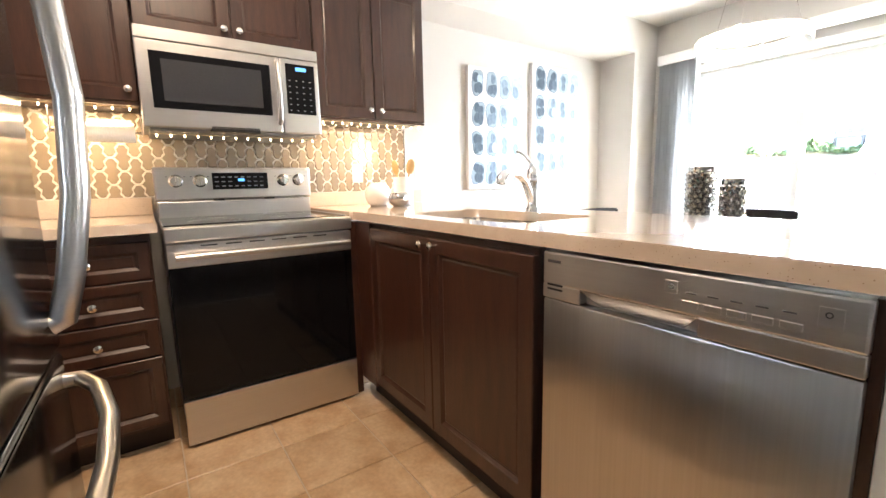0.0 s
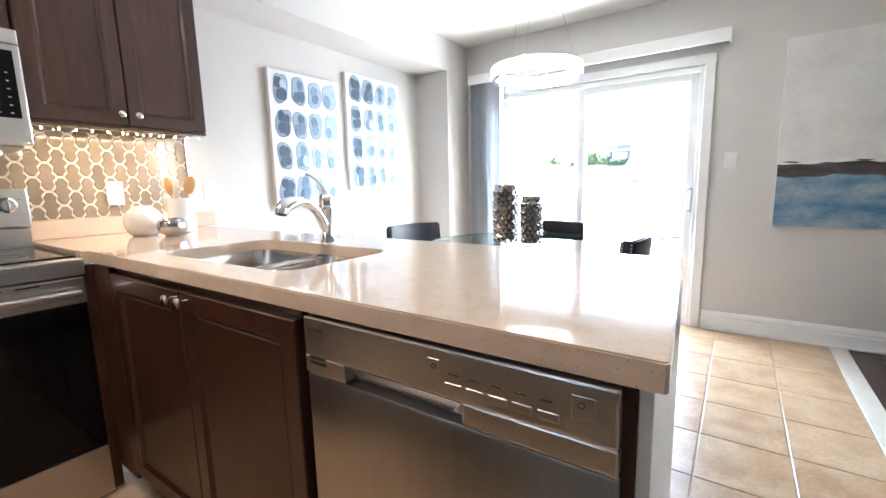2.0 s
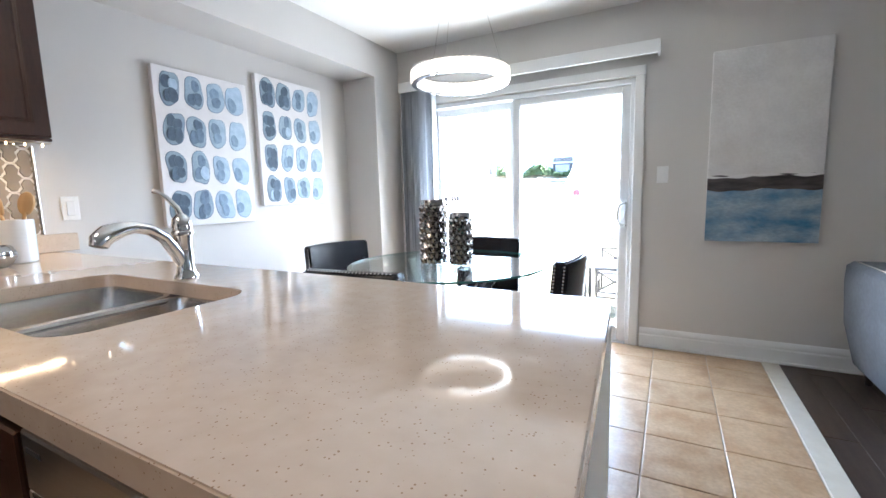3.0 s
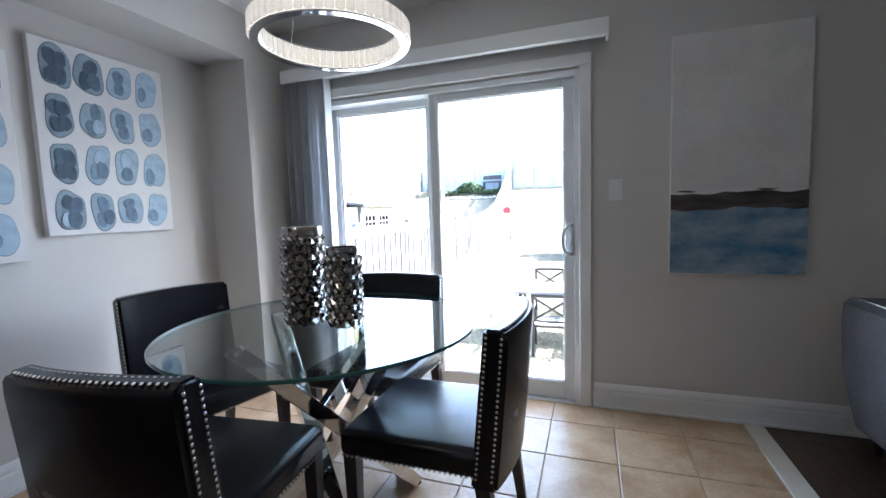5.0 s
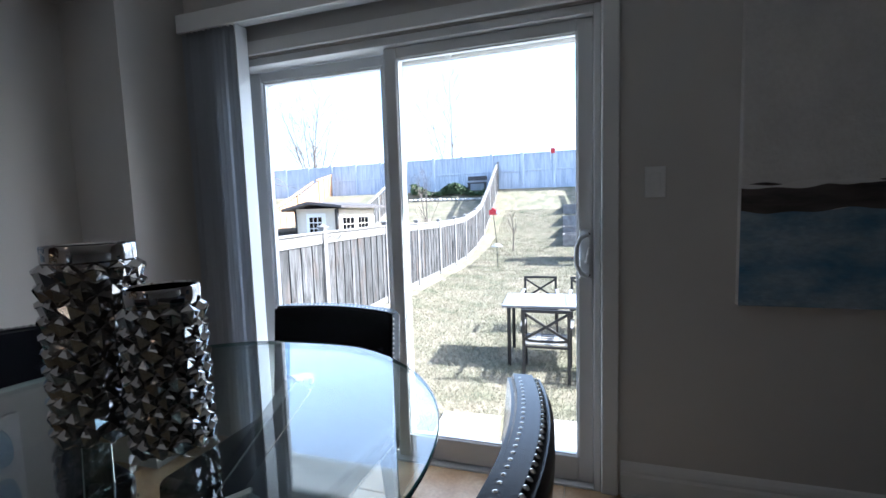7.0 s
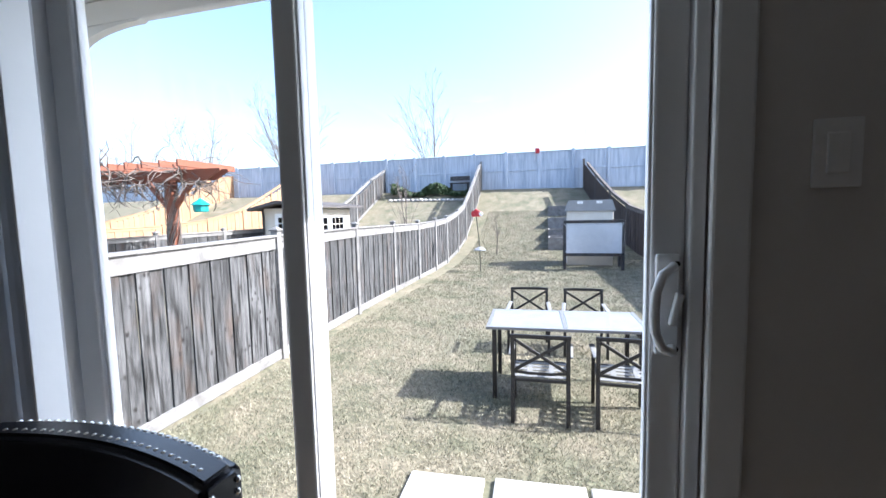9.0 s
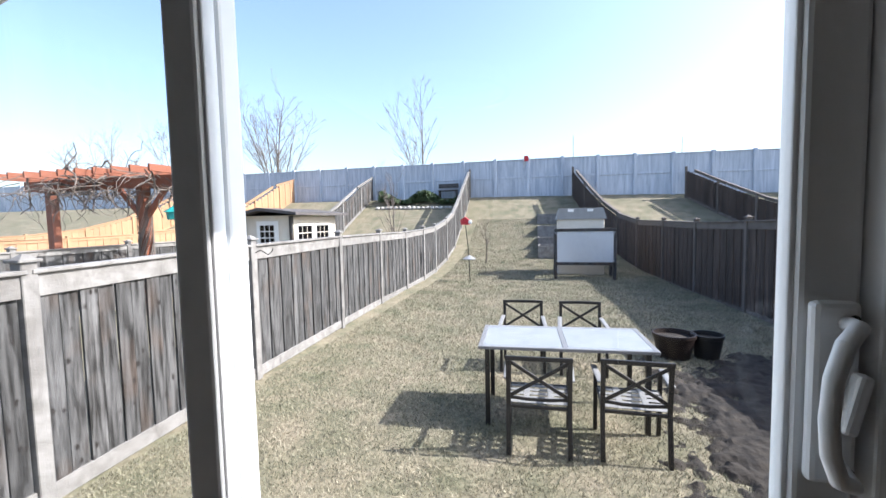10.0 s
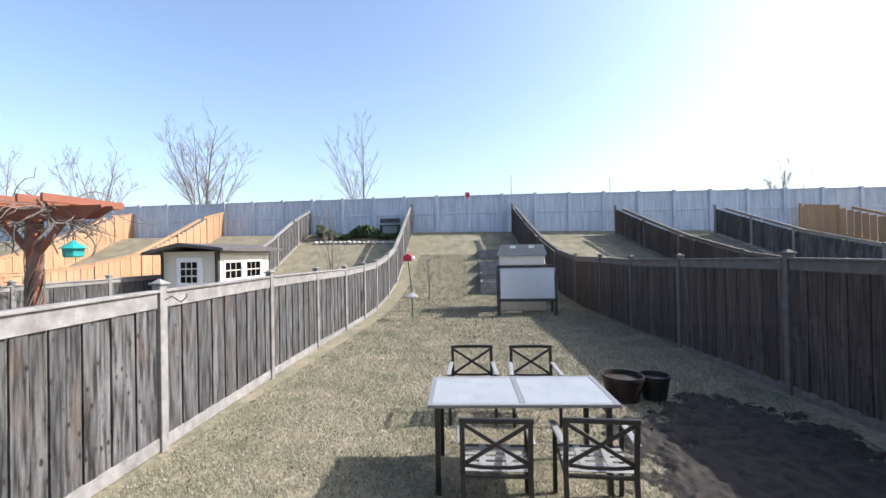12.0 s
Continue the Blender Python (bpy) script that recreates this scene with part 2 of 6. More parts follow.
def add_tube(bm, points, radius, seg=12, caps=True):
    """A round bar along points; radius may be one number or one for each point."""
    pts = [Vector(p) for p in points]
    rad = radius if isinstance(radius, (list, tuple)) else [radius] * len(pts)
    rings = []
    up = None
    for i, p in enumerate(pts):
        d = (pts[min(i + 1, len(pts) - 1)] - pts[max(i - 1, 0)]).normalized()
        if up is None:
            up = d.orthogonal().normalized()
        up = (up - d * up.dot(d)).normalized()
        side = d.cross(up)
        rings.append([bm.verts.new(p + rad[i] * (math.cos(a) * up + math.sin(a) * side)) for a in [2 * math.pi * k / seg for k in range(seg)]])
    for a, b in zip(rings, rings[1:]):
        for k in range(seg):
            bm.faces.new((a[k], a[(k + 1) % seg], b[(k + 1) % seg], b[k]))
    if caps:
        bm.faces.new(rings[0][::-1])
        bm.faces.new(rings[-1])
    return bm


def tube(*a, **k):
    return add_tube(bmesh.new(), *a, **k)


def add_lathe(bm, profile, seg=32, m=None):
    """A turned shape from (radius, height) pairs."""
    rings = []
    for r, z in profile:
        if r < 1e-5:
            rings.append([bm.verts.new((0, 0, z))])
        else:
            rings.append([bm.verts.new((r * math.cos(2 * math.pi * k / seg), r * math.sin(2 * math.pi * k / seg), z)) for k in range(seg)])
    for a, b in zip(rings, rings[1:]):
        for k in range(seg):
            q = [a[k % len(a)], a[(k + 1) % len(a)], b[(k + 1) % len(b)], b[k % len(b)]]
            q = [v for i, v in enumerate(q) if v not in q[:i]]
            if len(q) > 2:
                bm.faces.new(q)
    if m is not None:
        bmesh.ops.transform(bm, matrix=m, verts=[v for r in rings for v in r])
    return bm


def lathe(*a, **k):
    return add_lathe(bmesh.new(), *a, **k)


def prism(outline, z0, z1):
    """An outline in x, y raised from z0 to z1."""
    bm = bmesh.new()
    lo = [bm.verts.new((x, y, z0)) for x, y in outline]
    hi = [bm.verts.new((x, y, z1)) for x, y in outline]
    bm.faces.new(lo[::-1])
    bm.faces.new(hi)
    for i in range(len(lo)):
        j = (i + 1) % len(lo)
        bm.faces.new((lo[i], lo[j], hi[j], hi[i]))
    return bm


def rounded(x0, y0, x1, y1, r, seg=6):
    pts = []
    for cx, cy, a0 in ((x1 - r, y0 + r, -90), (x1 - r, y1 - r, 0), (x0 + r, y1 - r, 90), (x0 + r, y0 + r, 180)):
        pts += [(cx + r * math.cos(radians(a0 + 90 * k / seg)), cy + r * math.sin(radians(a0 + 90 * k / seg))) for k in range(seg + 1)]
    return pts


def holed(x0, y0, z0, x1, y1, z1, holes, axis="y"):
    """A wall slab with rectangular holes. axis: the way through it. Holes: (a0, z0, a1, z1) along the wall."""
    bm = bmesh.new()
    lo_a, hi_a = (x0, x1) if axis == "y" else (y0, y1)
    cuts_a = sorted({lo_a, hi_a, *(h[0] for h in holes), *(h[2] for h in holes)})
    cuts_z = sorted({z0, z1, *(h[1] for h in holes), *(h[3] for h in holes)})
    for a, b in zip(cuts_a, cuts_a[1:]):
        for c, d in zip(cuts_z, cuts_z[1:]):
            ma, mz = (a + b) / 2, (c + d) / 2
            if not any(h[0] < ma < h[2] and h[1] < mz < h[3] for h in holes):
                if axis == "y":
                    add_box(bm, a, y0, c, b, y1, d)
                else:
                    add_box(bm, x0, a, c, x1, b, d)
    bmesh.ops.remove_doubles(bm, verts=bm.verts, dist=1e-5)
    seen = {}
    for f in bm.faces:
        seen.setdefault(tuple(sorted(v.index for v in f.verts)), []).append(f)
    bm.verts.index_update()
    seen = {}
    for f in bm.faces:
        seen.setdefault(tuple(sorted(v.index for v in f.verts)), []).append(f)
    bmesh.ops.delete(bm, geom=[f for fs in seen.values() if len(fs) > 1 for f in fs], context="FACES")
    return bm


def structure(name, bm, material, label, smooth=False):
    return tagged(part(name, bm, material, None, label, smooth), "", name.rstrip("_0123456789").split("_")[0], "", "structure")

# ---- rooms: x from the picture wall, y towards the garden, z from the tiles ----
CEIL = 2.44
DOOR_L, DOOR_R, DOOR_TOP = 0.58, 2.337, 1.945
structure("wall_garden", holed(-0.15, 0, -1.0, 7.2, 0.17, 2.6, [(DOOR_L, -0.03, DOOR_R, DOOR_TOP), (6.05, 0.9, 6.9, 2.1)]), M["wall"], "greige painted wall with the sliding patio door")
structure("wall_pictures", box(-0.15, -7.0, -0.1, 0, 0, 2.6), M["wall"], "greige painted wall behind stove and pictures")
structure("wall_bulkhead", box(0, -7.0, 2.163, 0.341, 0, CEIL), M["wall"], "greige painted bulkhead along the ceiling")
structure("wall_pillar", box(0, -0.357, 0, 0.343, 0, 2.1632), M["wall"], "greige boxed-out corner pillar beside the patio door")
structure("wall_back", box(0, -7.15, -0.1, 7.2, -7.0, 2.6), M["wall"], "greige painted back wall")
structure("wall_fridge", box(0, -5.15, -0.0, 2.1, -5.05, CEIL), M["wall"], "greige painted wall behind the fridge")
structure("wall_living", box(7.05, -7.0, -0.1, 7.2, 0, 2.6), M["wall"], "greige painted living room wall")
structure("ceiling", box(0, -7.0, CEIL, 7.05, 0, 2.56), M["ceiling"], "white stippled ceiling")
structure("floor", box(-0.15, -7.0, -0.1, 7.05, 0.0, -0.006), M["grout"], "beige grouted screed under the floor")


def baseboard_bm(a0, a1, along, at, sign):
    """A moulded skirting: its section runs from the wall out."""
    sec = [(0, 0), (0.016, 0), (0.016, 0.09), (0.011, 0.1), (0.014, 0.112), (0.012, 0.124), (0.006, 0.138), (0.0, 0.145)]
    bm = bmesh.new()
    ends = []
    for a in (a0, a1):
        ends.append([bm.verts.new((a, at + sign * d, z) if along == "x" else (at + sign * d, a, z)) for d, z in sec])
    for i in range(len(sec)):
        j = (i + 1) % len(sec)
        bm.faces.new((ends[0][i], ends[0][j], ends[1][j], ends[1][i]))
    bm.faces.new(ends[0])
    bm.faces.new(ends[1][::-1])
    if along == "x":
        add_box(bm, a0, at + sign * 0.016, 0, a1, at + sign * 0.026, 0.018, bevel=0.004)
    else:
        add_box(bm, at + sign * 0.016, a0, 0, at + sign * 0.026, a1, 0.018, bevel=0.004)
    return bm


structure("baseboard_1", baseboard_bm(2.41, 7.04, "x", 0, -1), M["trim"], "white moulded baseboard along the garden wall")
structure("baseboard_2", baseboard_bm(-2.47, -0.358, "y", 0, 1), M["trim"], "white moulded baseboard under the pictures")
structure("baseboard_3", baseboard_bm(0.344, 0.53, "x", 0, -1), M["trim"], "short white baseboard beside the patio door")

# sliding patio door
door = thing("sliding_patio_door", "white vinyl sliding patio door, closed", "door", (0, 0, 0), kind="structure")


def frame_ring(x0, x1, z0, z1, w, y0, y1, wb=None, wt=None, bevel=0.004):
    bm = bmesh.new()
    wb, wt = wb or w, wt or w
    add_box(bm, x0, y0, z0, x0 + w, y1, z1, bevel)
    add_box(bm, x1 - w, y0, z0, x1, y1, z1, bevel)
    add_box(bm, x0 + w, y0 + 0.001, z0, x1 - w, y1 - 0.001, z0 + wb, bevel)
    add_box(bm, x0 + w, y0 + 0.001, z1 - wt, x1 - w, y1 - 0.001, z1, bevel)
    return bm


part("casing", box(DOOR_R - 0.002, -0.022, 0, DOOR_R + 0.062, -0.001, 1.951, 0.006), M["trim"], door, "white painted casing")
part("casing", box(DOOR_L - 0.062, -0.022, 0, DOOR_L + 0.002, -0.001, 1.951, 0.006), M["trim"], door)
part("casing", box(DOOR_L - 0.064, -0.024, 1.952, DOOR_R + 0.064, -0.001, 2.015, 0.006), M["trim"], door)
part("door_frame", frame_ring(DOOR_L + 0.003, DOOR_R - 0.003, -0.028, DOOR_TOP - 0.003, 0.026, 0.002, 0.165, wb=0.03, wt=0.035), M["vinyl"], door)
part("track", box(DOOR_L + 0.034, 0.08, 0.003, DOOR_R - 0.034, 0.088, 0.018), M["vinyl"], door)
panel_r = part("sliding_panel", frame_ring(1.42, DOOR_R - 0.03, 0.006, 1.905, 0.06, 0.03, 0.075, wb=0.11, wt=0.05, bevel=0.006), M["vinyl"], door)
part("glazing_bead", frame_ring(1.478, DOOR_R - 0.088, 0.114, 1.857, 0.008, 0.038, 0.066, bevel=0.003), M["vinyl"], panel_r)
panel_l = part("fixed_panel", frame_ring(DOOR_L + 0.036, 1.474, 0.006, 1.905, 0.092, 0.088, 0.131, wb=0.07, wt=0.05, bevel=0.006), M["vinyl"], door)
part("glazing_bead", frame_ring(DOOR_L + 0.134, 1.384, 0.074, 1.857, 0.012, 0.096, 0.124, bevel=0.003), M["vinyl"], panel_l)
for panel, px0, px1, py, pz in ((panel_r, 1.482, DOOR_R - 0.092, 0.052, 0.12), (panel_l, DOOR_L + 0.14, 1.378, 0.11, 0.08)):
    g = part("pane", box(px0, py - 0.003, pz, px1, py + 0.003, 1.851), M["pane"], panel, "clear glass pane")
    g.visible_shadow = False
handle = part("handle", box(2.254, 0.012, 0.885, 2.298, 0.0295, 1.085, 0.006), M["vinyl"], panel_r, "white pull handle with a latch lever")
hp = [(x - 0.012, y, z) for x, y, z in ((2.296, 0.014, 1.062), (2.29, -0.015, 1.064), (2.268, -0.034, 1.052), (2.256, -0.04, 1.02), (2.253, -0.041, 0.98), (2.256, -0.04, 0.945), (2.268, -0.034, 0.916), (2.29, -0.015, 0.902), (2.296, 0.014, 0.903))]
part("grip", tube(hp, 0.0085, 12), M["vinyl"], handle, smooth=True)
part("latch_lever", box(-0.006, -0.018, -0.03, 0.008, 0.0, 0.035, 0.004, m=pose(2.286, 0.012, 0.978, 0, 12, 0)), M["vinyl"], handle)
for sz in (1.066, 0.9):
    part("screw", lathe([(0, 0.003), (0.005, 0.002), (0.006, 0)], 12, pose(2.29, 0.0115, sz, 90, 0, 0)), M["black"], handle)
part("lock_keeper", box(DOOR_R - 0.046, 0.03, 0.93, DOOR_R - 0.034, 0.05, 1.06, 0.003), M["vinyl"], door)

# window of the living room
win = thing("window_2", "white vinyl living room window with two panes", "window", (0, 0, 0), kind="structure")
part("window_frame", frame_ring(6.053, 6.897, 0.903, 2.097, 0.05, 0.03, 0.12), M["vinyl"], win)
part("mullion", box(6.46, 0.04, 0.953, 6.5, 0.11, 2.047, 0.004), M["vinyl"], win)
for a, b in ((6.103, 6.46), (6.5, 6.847)):
    part("pane", box(a, 0.07, 0.953, b, 0.076, 2.047), M["pane"], win).visible_shadow = False

# vertical blind, drawn aside, with its valance
blind = thing("vertical_blind", "grey vertical blind drawn aside on the patio door", "blind", (0.428, -0.07, 0.03))
bm = bmesh.new()
add_box(bm, 0, -0.065, 2.025, 2.056, -0.051, 2.108, 0.003)
add_box(bm, 0, -0.051, 2.025, 0.012, 0.046, 2.108, 0.002)
add_box(bm, 2.044, -0.051, 2.025, 2.056, 0.046, 2.108, 0.002)
add_box(bm, 0.012, -0.051, 2.096, 2.044, 0.046, 2.108, 0.002)
part("valance", bm, M["trim"], blind, "white valance board")
part("head_rail", box(0.03, -0.02, 2.04, 2.04, 0.025, 2.075, 0.004), M["vinyl"], blind)
vane = None
for k in range(13):
    m = pose(0.022 + 0.0235 * k, 0, 0, 0, 0, 74 + 9 * math.sin(k * 2.1))
    if vane is None:
        vb = bmesh.new()
        cols = []
        for i in range(7):
            u = -0.044 + 0.088 * i / 6
            cols.append([(vb.verts.new((u, 0.006 * math.cos(u / 0.044 * 1.57) + s, 0.02)), vb.verts.new((u, 0.006 * math.cos(u / 0.044 * 1.57) + s, 2.035))) for s in (0, 0.0012)])
        for p, q in zip(cols, cols[1:]):
            for s in (0, 1):
                vb.faces.new((p[s][0], q[s][0], q[s][1], p[s][1]))
        vane = part("vane", vb, M["blind"], blind, m=m)
    else:
        shared("vane", vane.data, blind, m)
part("vane_edge", box(0.318, -0.045, 0.02, 0.326, 0.03, 2.035, 0.002), M["vinyl"], blind, "white lead vane")

# ---- kitchen: peninsula, stove wall ----
TOP = 0.937


def counter_bm(outline, hole=None, z0=TOP - 0.038, z1=TOP):
    bm = bmesh.new()
    loops = []
    for pts in (outline, hole) if hole else (outline,):
        vs = [bm.verts.new((x, y, z1)) for x, y in pts]
        loops.append([bm.edges.new((vs[i], vs[(i + 1) % len(vs)])) for i in range(len(vs))])
    bmesh.ops.triangle_fill(bm, edges=[e for l in loops for e in l], use_beauty=True, use_dissolve=False)
    top = list(bm.faces)
    ret = bmesh.ops.extrude_face_region(bm, geom=top)
    low = [g for g in ret["geom"] if isinstance(g, bmesh.types.BMVert)]
    bmesh.ops.translate(bm, vec=(0, 0, z0 - z1), verts=low)
    edges = [e for e in bm.edges if len(e.link_faces) == 2 and e.calc_face_angle(0) > 1.0 and all(abs(v.co.z - z1) < 1e-5 for v in e.verts)]
    bmesh.ops.bevel(bm, geom=edges, offset=0.0025, segments=2, affect="EDGES", clamp_overlap=True)
    return bm


def quartz_specks():
    """Dark and pale flecks in the quartz."""
    t = M["quartz"].node_tree
    n, ln = t.nodes, t.links
    b = n["Principled BSDF"]
    src = b.inputs["Base Color"].links[0].from_socket
    co = n.new("ShaderNodeTexCoord")
    vor = n.new("ShaderNodeTexVoronoi")
    vor.inputs["Scale"].default_value = 190
    ln.new(co.outputs["Object"], vor.inputs["Vector"])
    rmp = n.new("ShaderNodeValToRGB")
    rmp.color_ramp.elements[0].position, rmp.color_ramp.elements[1].position = 0.16, 0.24
    rmp.color_ramp.elements[0].color, rmp.color_ramp.elements[1].color = (1, 1, 1, 1), (0, 0, 0, 1)
    ln.new(vor.outputs["Distance"], rmp.inputs["Fac"])
    few = n.new("ShaderNodeMath")
    few.operation = "GREATER_THAN"
    few.inputs[1].default_value = 0.72
    sep = n.new("ShaderNodeSeparateColor")
    ln.new(vor.outputs["Color"], sep.inputs[0])
    ln.new(sep.outputs[0], few.inputs[0])
    mul = n.new("ShaderNodeMath")
    mul.operation = "MULTIPLY"
    ln.new(rmp.outputs["Color"], mul.inputs[0])
    ln.new(few.outputs[0], mul.inputs[1])
    mx = n.new("ShaderNodeMix")
    mx.data_type = "RGBA"
    ln.new(mul.outputs[0], mx.inputs["Factor"])
    ln.new(src, mx.inputs["A"])
    mx.inputs["B"].default_value = (0.33, 0.22, 0.14, 1)
    ln.new(mx.outputs["Result"], b.inputs["Base Color"])


quartz_specks()
SINK = (1.0, -3.105, 1.69, -2.715)
tagged(part("countertop", counter_bm([(0.003, -3.232), (0.69, -3.232), (0.69, -3.213), (2.534, -3.213), (2.538, -3.207), (2.481, -2.486), (2.475, -2.478), (0.003, -2.478)], rounded(*SINK, 0.07, 8)[::-1]),
            M["quartz"]), "speckled beige quartz peninsula countertop with polished edge", "countertop")
tagged(part("countertop", counter_bm([(0.003, -4.62), (0.68, -4.62), (0.68, -3.998), (0.003, -3.998)]), M["quartz"]), "speckled beige quartz countertop beside the stove", "countertop")
tagged(part("counter_upstand", box(0.002, -3.232, TOP + 0.0005, 0.02, -2.40, TOP + 0.085, 0.003), M["quartz"]), "low beige quartz upstand behind the counter", "upstand")
tagged(part("counter_upstand", box(0.002, -4.62, TOP + 0.0005, 0.02, -3.998, TOP + 0.085, 0.003), M["quartz"]), "low beige quartz upstand beside the stove", "upstand")

sink = thing("double_sink", "undermounted stainless steel double bowl sink", "sink", (0, 0, 0))


def bowl_bm(x0, y0, x1, y1, depth):
    bm = bmesh.new()
    rings = []
    for inset, z in ((-0.012, -0.0385), (0, -0.0385), (0.003, -0.05), (0.008, -0.12), (0.014, -depth + 0.03), (0.03, -depth + 0.008), (0.055, -depth)):
        pts = rounded(x0 + inset, y0 + inset, x1 - inset, y1 - inset, max(0.06 - inset * 0.3, 0.03), 6)
        rings.append([bm.verts.new((x, y, TOP + z)) for x, y in pts])
    for a, b in zip(rings, rings[1:]):
        for k in range(len(a)):
            bm.faces.new((a[k], a[(k + 1) % len(a)], b[(k + 1) % len(a)], b[k]))
    bm.faces.new(rings[-1])
    return bm


for bx0, bx1, dep in ((SINK[0] + 0.004, 1.352, 0.2), (1.377, SINK[2] - 0.004, 0.19)):
    bowl = part("bowl", bowl_bm(bx0, SINK[1] + 0.004, bx1, SINK[3] - 0.004, dep), M["sink"], sink, smooth=True)
    part("drain", lathe([(0, 0.001), (0.02, 0.001), (0.03, 0.004), (0.042, 0.004), (0.045, 0.0005)], 24, pose((bx0 + bx1) / 2, -2.86, TOP - dep)), M["chrome"], bowl, smooth=True)
part("divider", box(1.342, SINK[1] + 0.03, TOP - 0.052, 1.387, SINK[3] - 0.03, TOP - 0.04, 0.005), M["sink"], sink)

faucet = thing("faucet", "chrome pull-out kitchen faucet with a top lever", "faucet", (1.328, -2.66, TOP))
part("base", lathe([(0.0, 0.0), (0.033, 0.0), (0.033, 0.006), (0.027, 0.014), (0.024, 0.03), (0.023, 0.1), (0.026, 0.13), (0.028, 0.15), (0.024, 0.172), (0.012, 0.186), (0, 0.19)], 28), M["chrome"], faucet, smooth=True)
part("collar", lathe([(0.0262, 0.125), (0.0295, 0.128), (0.0295, 0.135), (0.0275, 0.138)], 28), M["chrome"], faucet, smooth=True)
sp = [(0.0, -0.008, 0.045), (0.004, -0.03, 0.085), (0.012, -0.06, 0.125), (0.022, -0.1, 0.15), (0.032, -0.14, 0.16), (0.042, -0.175, 0.157), (0.046, -0.192, 0.152)]
part("spout", tube(sp, [0.019, 0.018, 0.0165, 0.0155, 0.016, 0.019, 0.02], 16), M["chrome"], faucet, smooth=True)
part("spray_head", tube([(0.043, -0.18, 0.156), (0.049, -0.21, 0.148), (0.054, -0.228, 0.134), (0.056, -0.233, 0.12)], [0.0205, 0.0235, 0.023, 0.019], 18), M["chrome"], faucet, smooth=True)
part("lever", tube([(0, 0, 0.18), (-0.008, -0.004, 0.205), (-0.03, -0.018, 0.235), (-0.048, -0.03, 0.25), (-0.06, -0.036, 0.254)], [0.01, 0.008, 0.0065, 0.006, 0.0075], 12), M["chrome"], faucet, smooth=True)


def knob_bm():
    return lathe([(0.005, 0), (0.0055, 0.006), (0.005, 0.012), (0.012, 0.016), (0.0155, 0.021), (0.0145, 0.026), (0.008, 0.0295), (0, 0.0305)], 18)


def cabinet_front(name, w, h, parent, m, knob=None, rail=0.055):
    """A framed door or drawer front in its own plane: x across, z up, face towards -y; raised rails round a sunk panel."""
    bm = bmesh.new()
    loops = []
    for inset, y in ((0.003, 0.0), (rail - 0.003, 0.0), (rail, 0.003), (rail, 0.02), (0.0, 0.02), (0.0, 0.003)):
        loops.append([bm.verts.new(p) for p in ((inset, y, inset), (w - inset, y, inset), (w - inset, y, h - inset), (inset, y, h - inset))])
    for a, b in zip(loops, loops[1:] + loops[:1]):
        for k in range(4):
            bm.faces.new((a[k], a[(k + 1) % 4], b[(k + 1) % 4], b[k]))
    front = part(name, bm, M["cherry"], parent, m=m)
    b2 = bmesh.new()
    pw, ph = w - 2 * rail, h - 2 * rail
    ring = []
    for inset, y in ((0.0, 0.004), (0.008, 0.011), (0.012, 0.011), (0.016, 0.009)):
        ring.append([b2.verts.new((rail + x, y, rail + z)) for x, z in ((inset, inset), (pw - inset, inset), (pw - inset, ph - inset), (inset, ph - inset))])
    for a, b in zip(ring, ring[1:]):
        for k in range(4):
            b2.faces.new((a[k], a[(k + 1) % 4], b[(k + 1) % 4], b[k]))
    b2.faces.new(ring[-1])
    back = [b2.verts.new((x, 0.0185, z)) for x, z in ((rail, rail), (w - rail, rail), (w - rail, h - rail), (rail, h - rail))]
    b2.faces.new(back)
    part("panel", b2, M["cherry"], front)
    if knob:
        part("knob", knob_bm(), M["nickel"], front, "satin nickel knob", smooth=True, m=pose(knob[0], 0.001, knob[1], 90, 0, 0))
    return front


# peninsula cabinets face -y
sink_cab = thing("sink_cabinet", "dark cherry wood sink base cabinet with two doors", "cabinet", (0.69, -3.185, 0))
part("body", box(0.02, 0.002, 0.1, 1.16, 0.6, 0.705, 0.002), M["cherry"], sink_cab)
part("front_rail", box(0.02, 0.002, 0.705, 1.16, 0.03, 0.889, 0.002), M["cherry"], sink_cab)
part("back_panel", box(0.02, 0.58, 0.705, 1.16, 0.6, 0.889, 0.002), M["cherry"], sink_cab)
part("toe_kick", box(0.0, 0.05, 0.0, 1.16, 0.09, 0.1), M["kick"], sink_cab)
part("filler", box(-0.01, -0.018, 0.1, 0.155, 0.001, 0.888, 0.002), M["cherry"], sink_cab)
part("corner_filler", box(-0.03, -0.05, 0.02, 0.006, -0.019, 0.888, 0.002), M["cherry"], sink_cab)
cabinet_front("door", 0.487, 0.745, sink_cab, pose(0.165, -0.02, 0.125), (0.453, 0.72))
cabinet_front("door", 0.505, 0.745, sink_cab, pose(0.656, -0.02, 0.125), (0.034, 0.72))

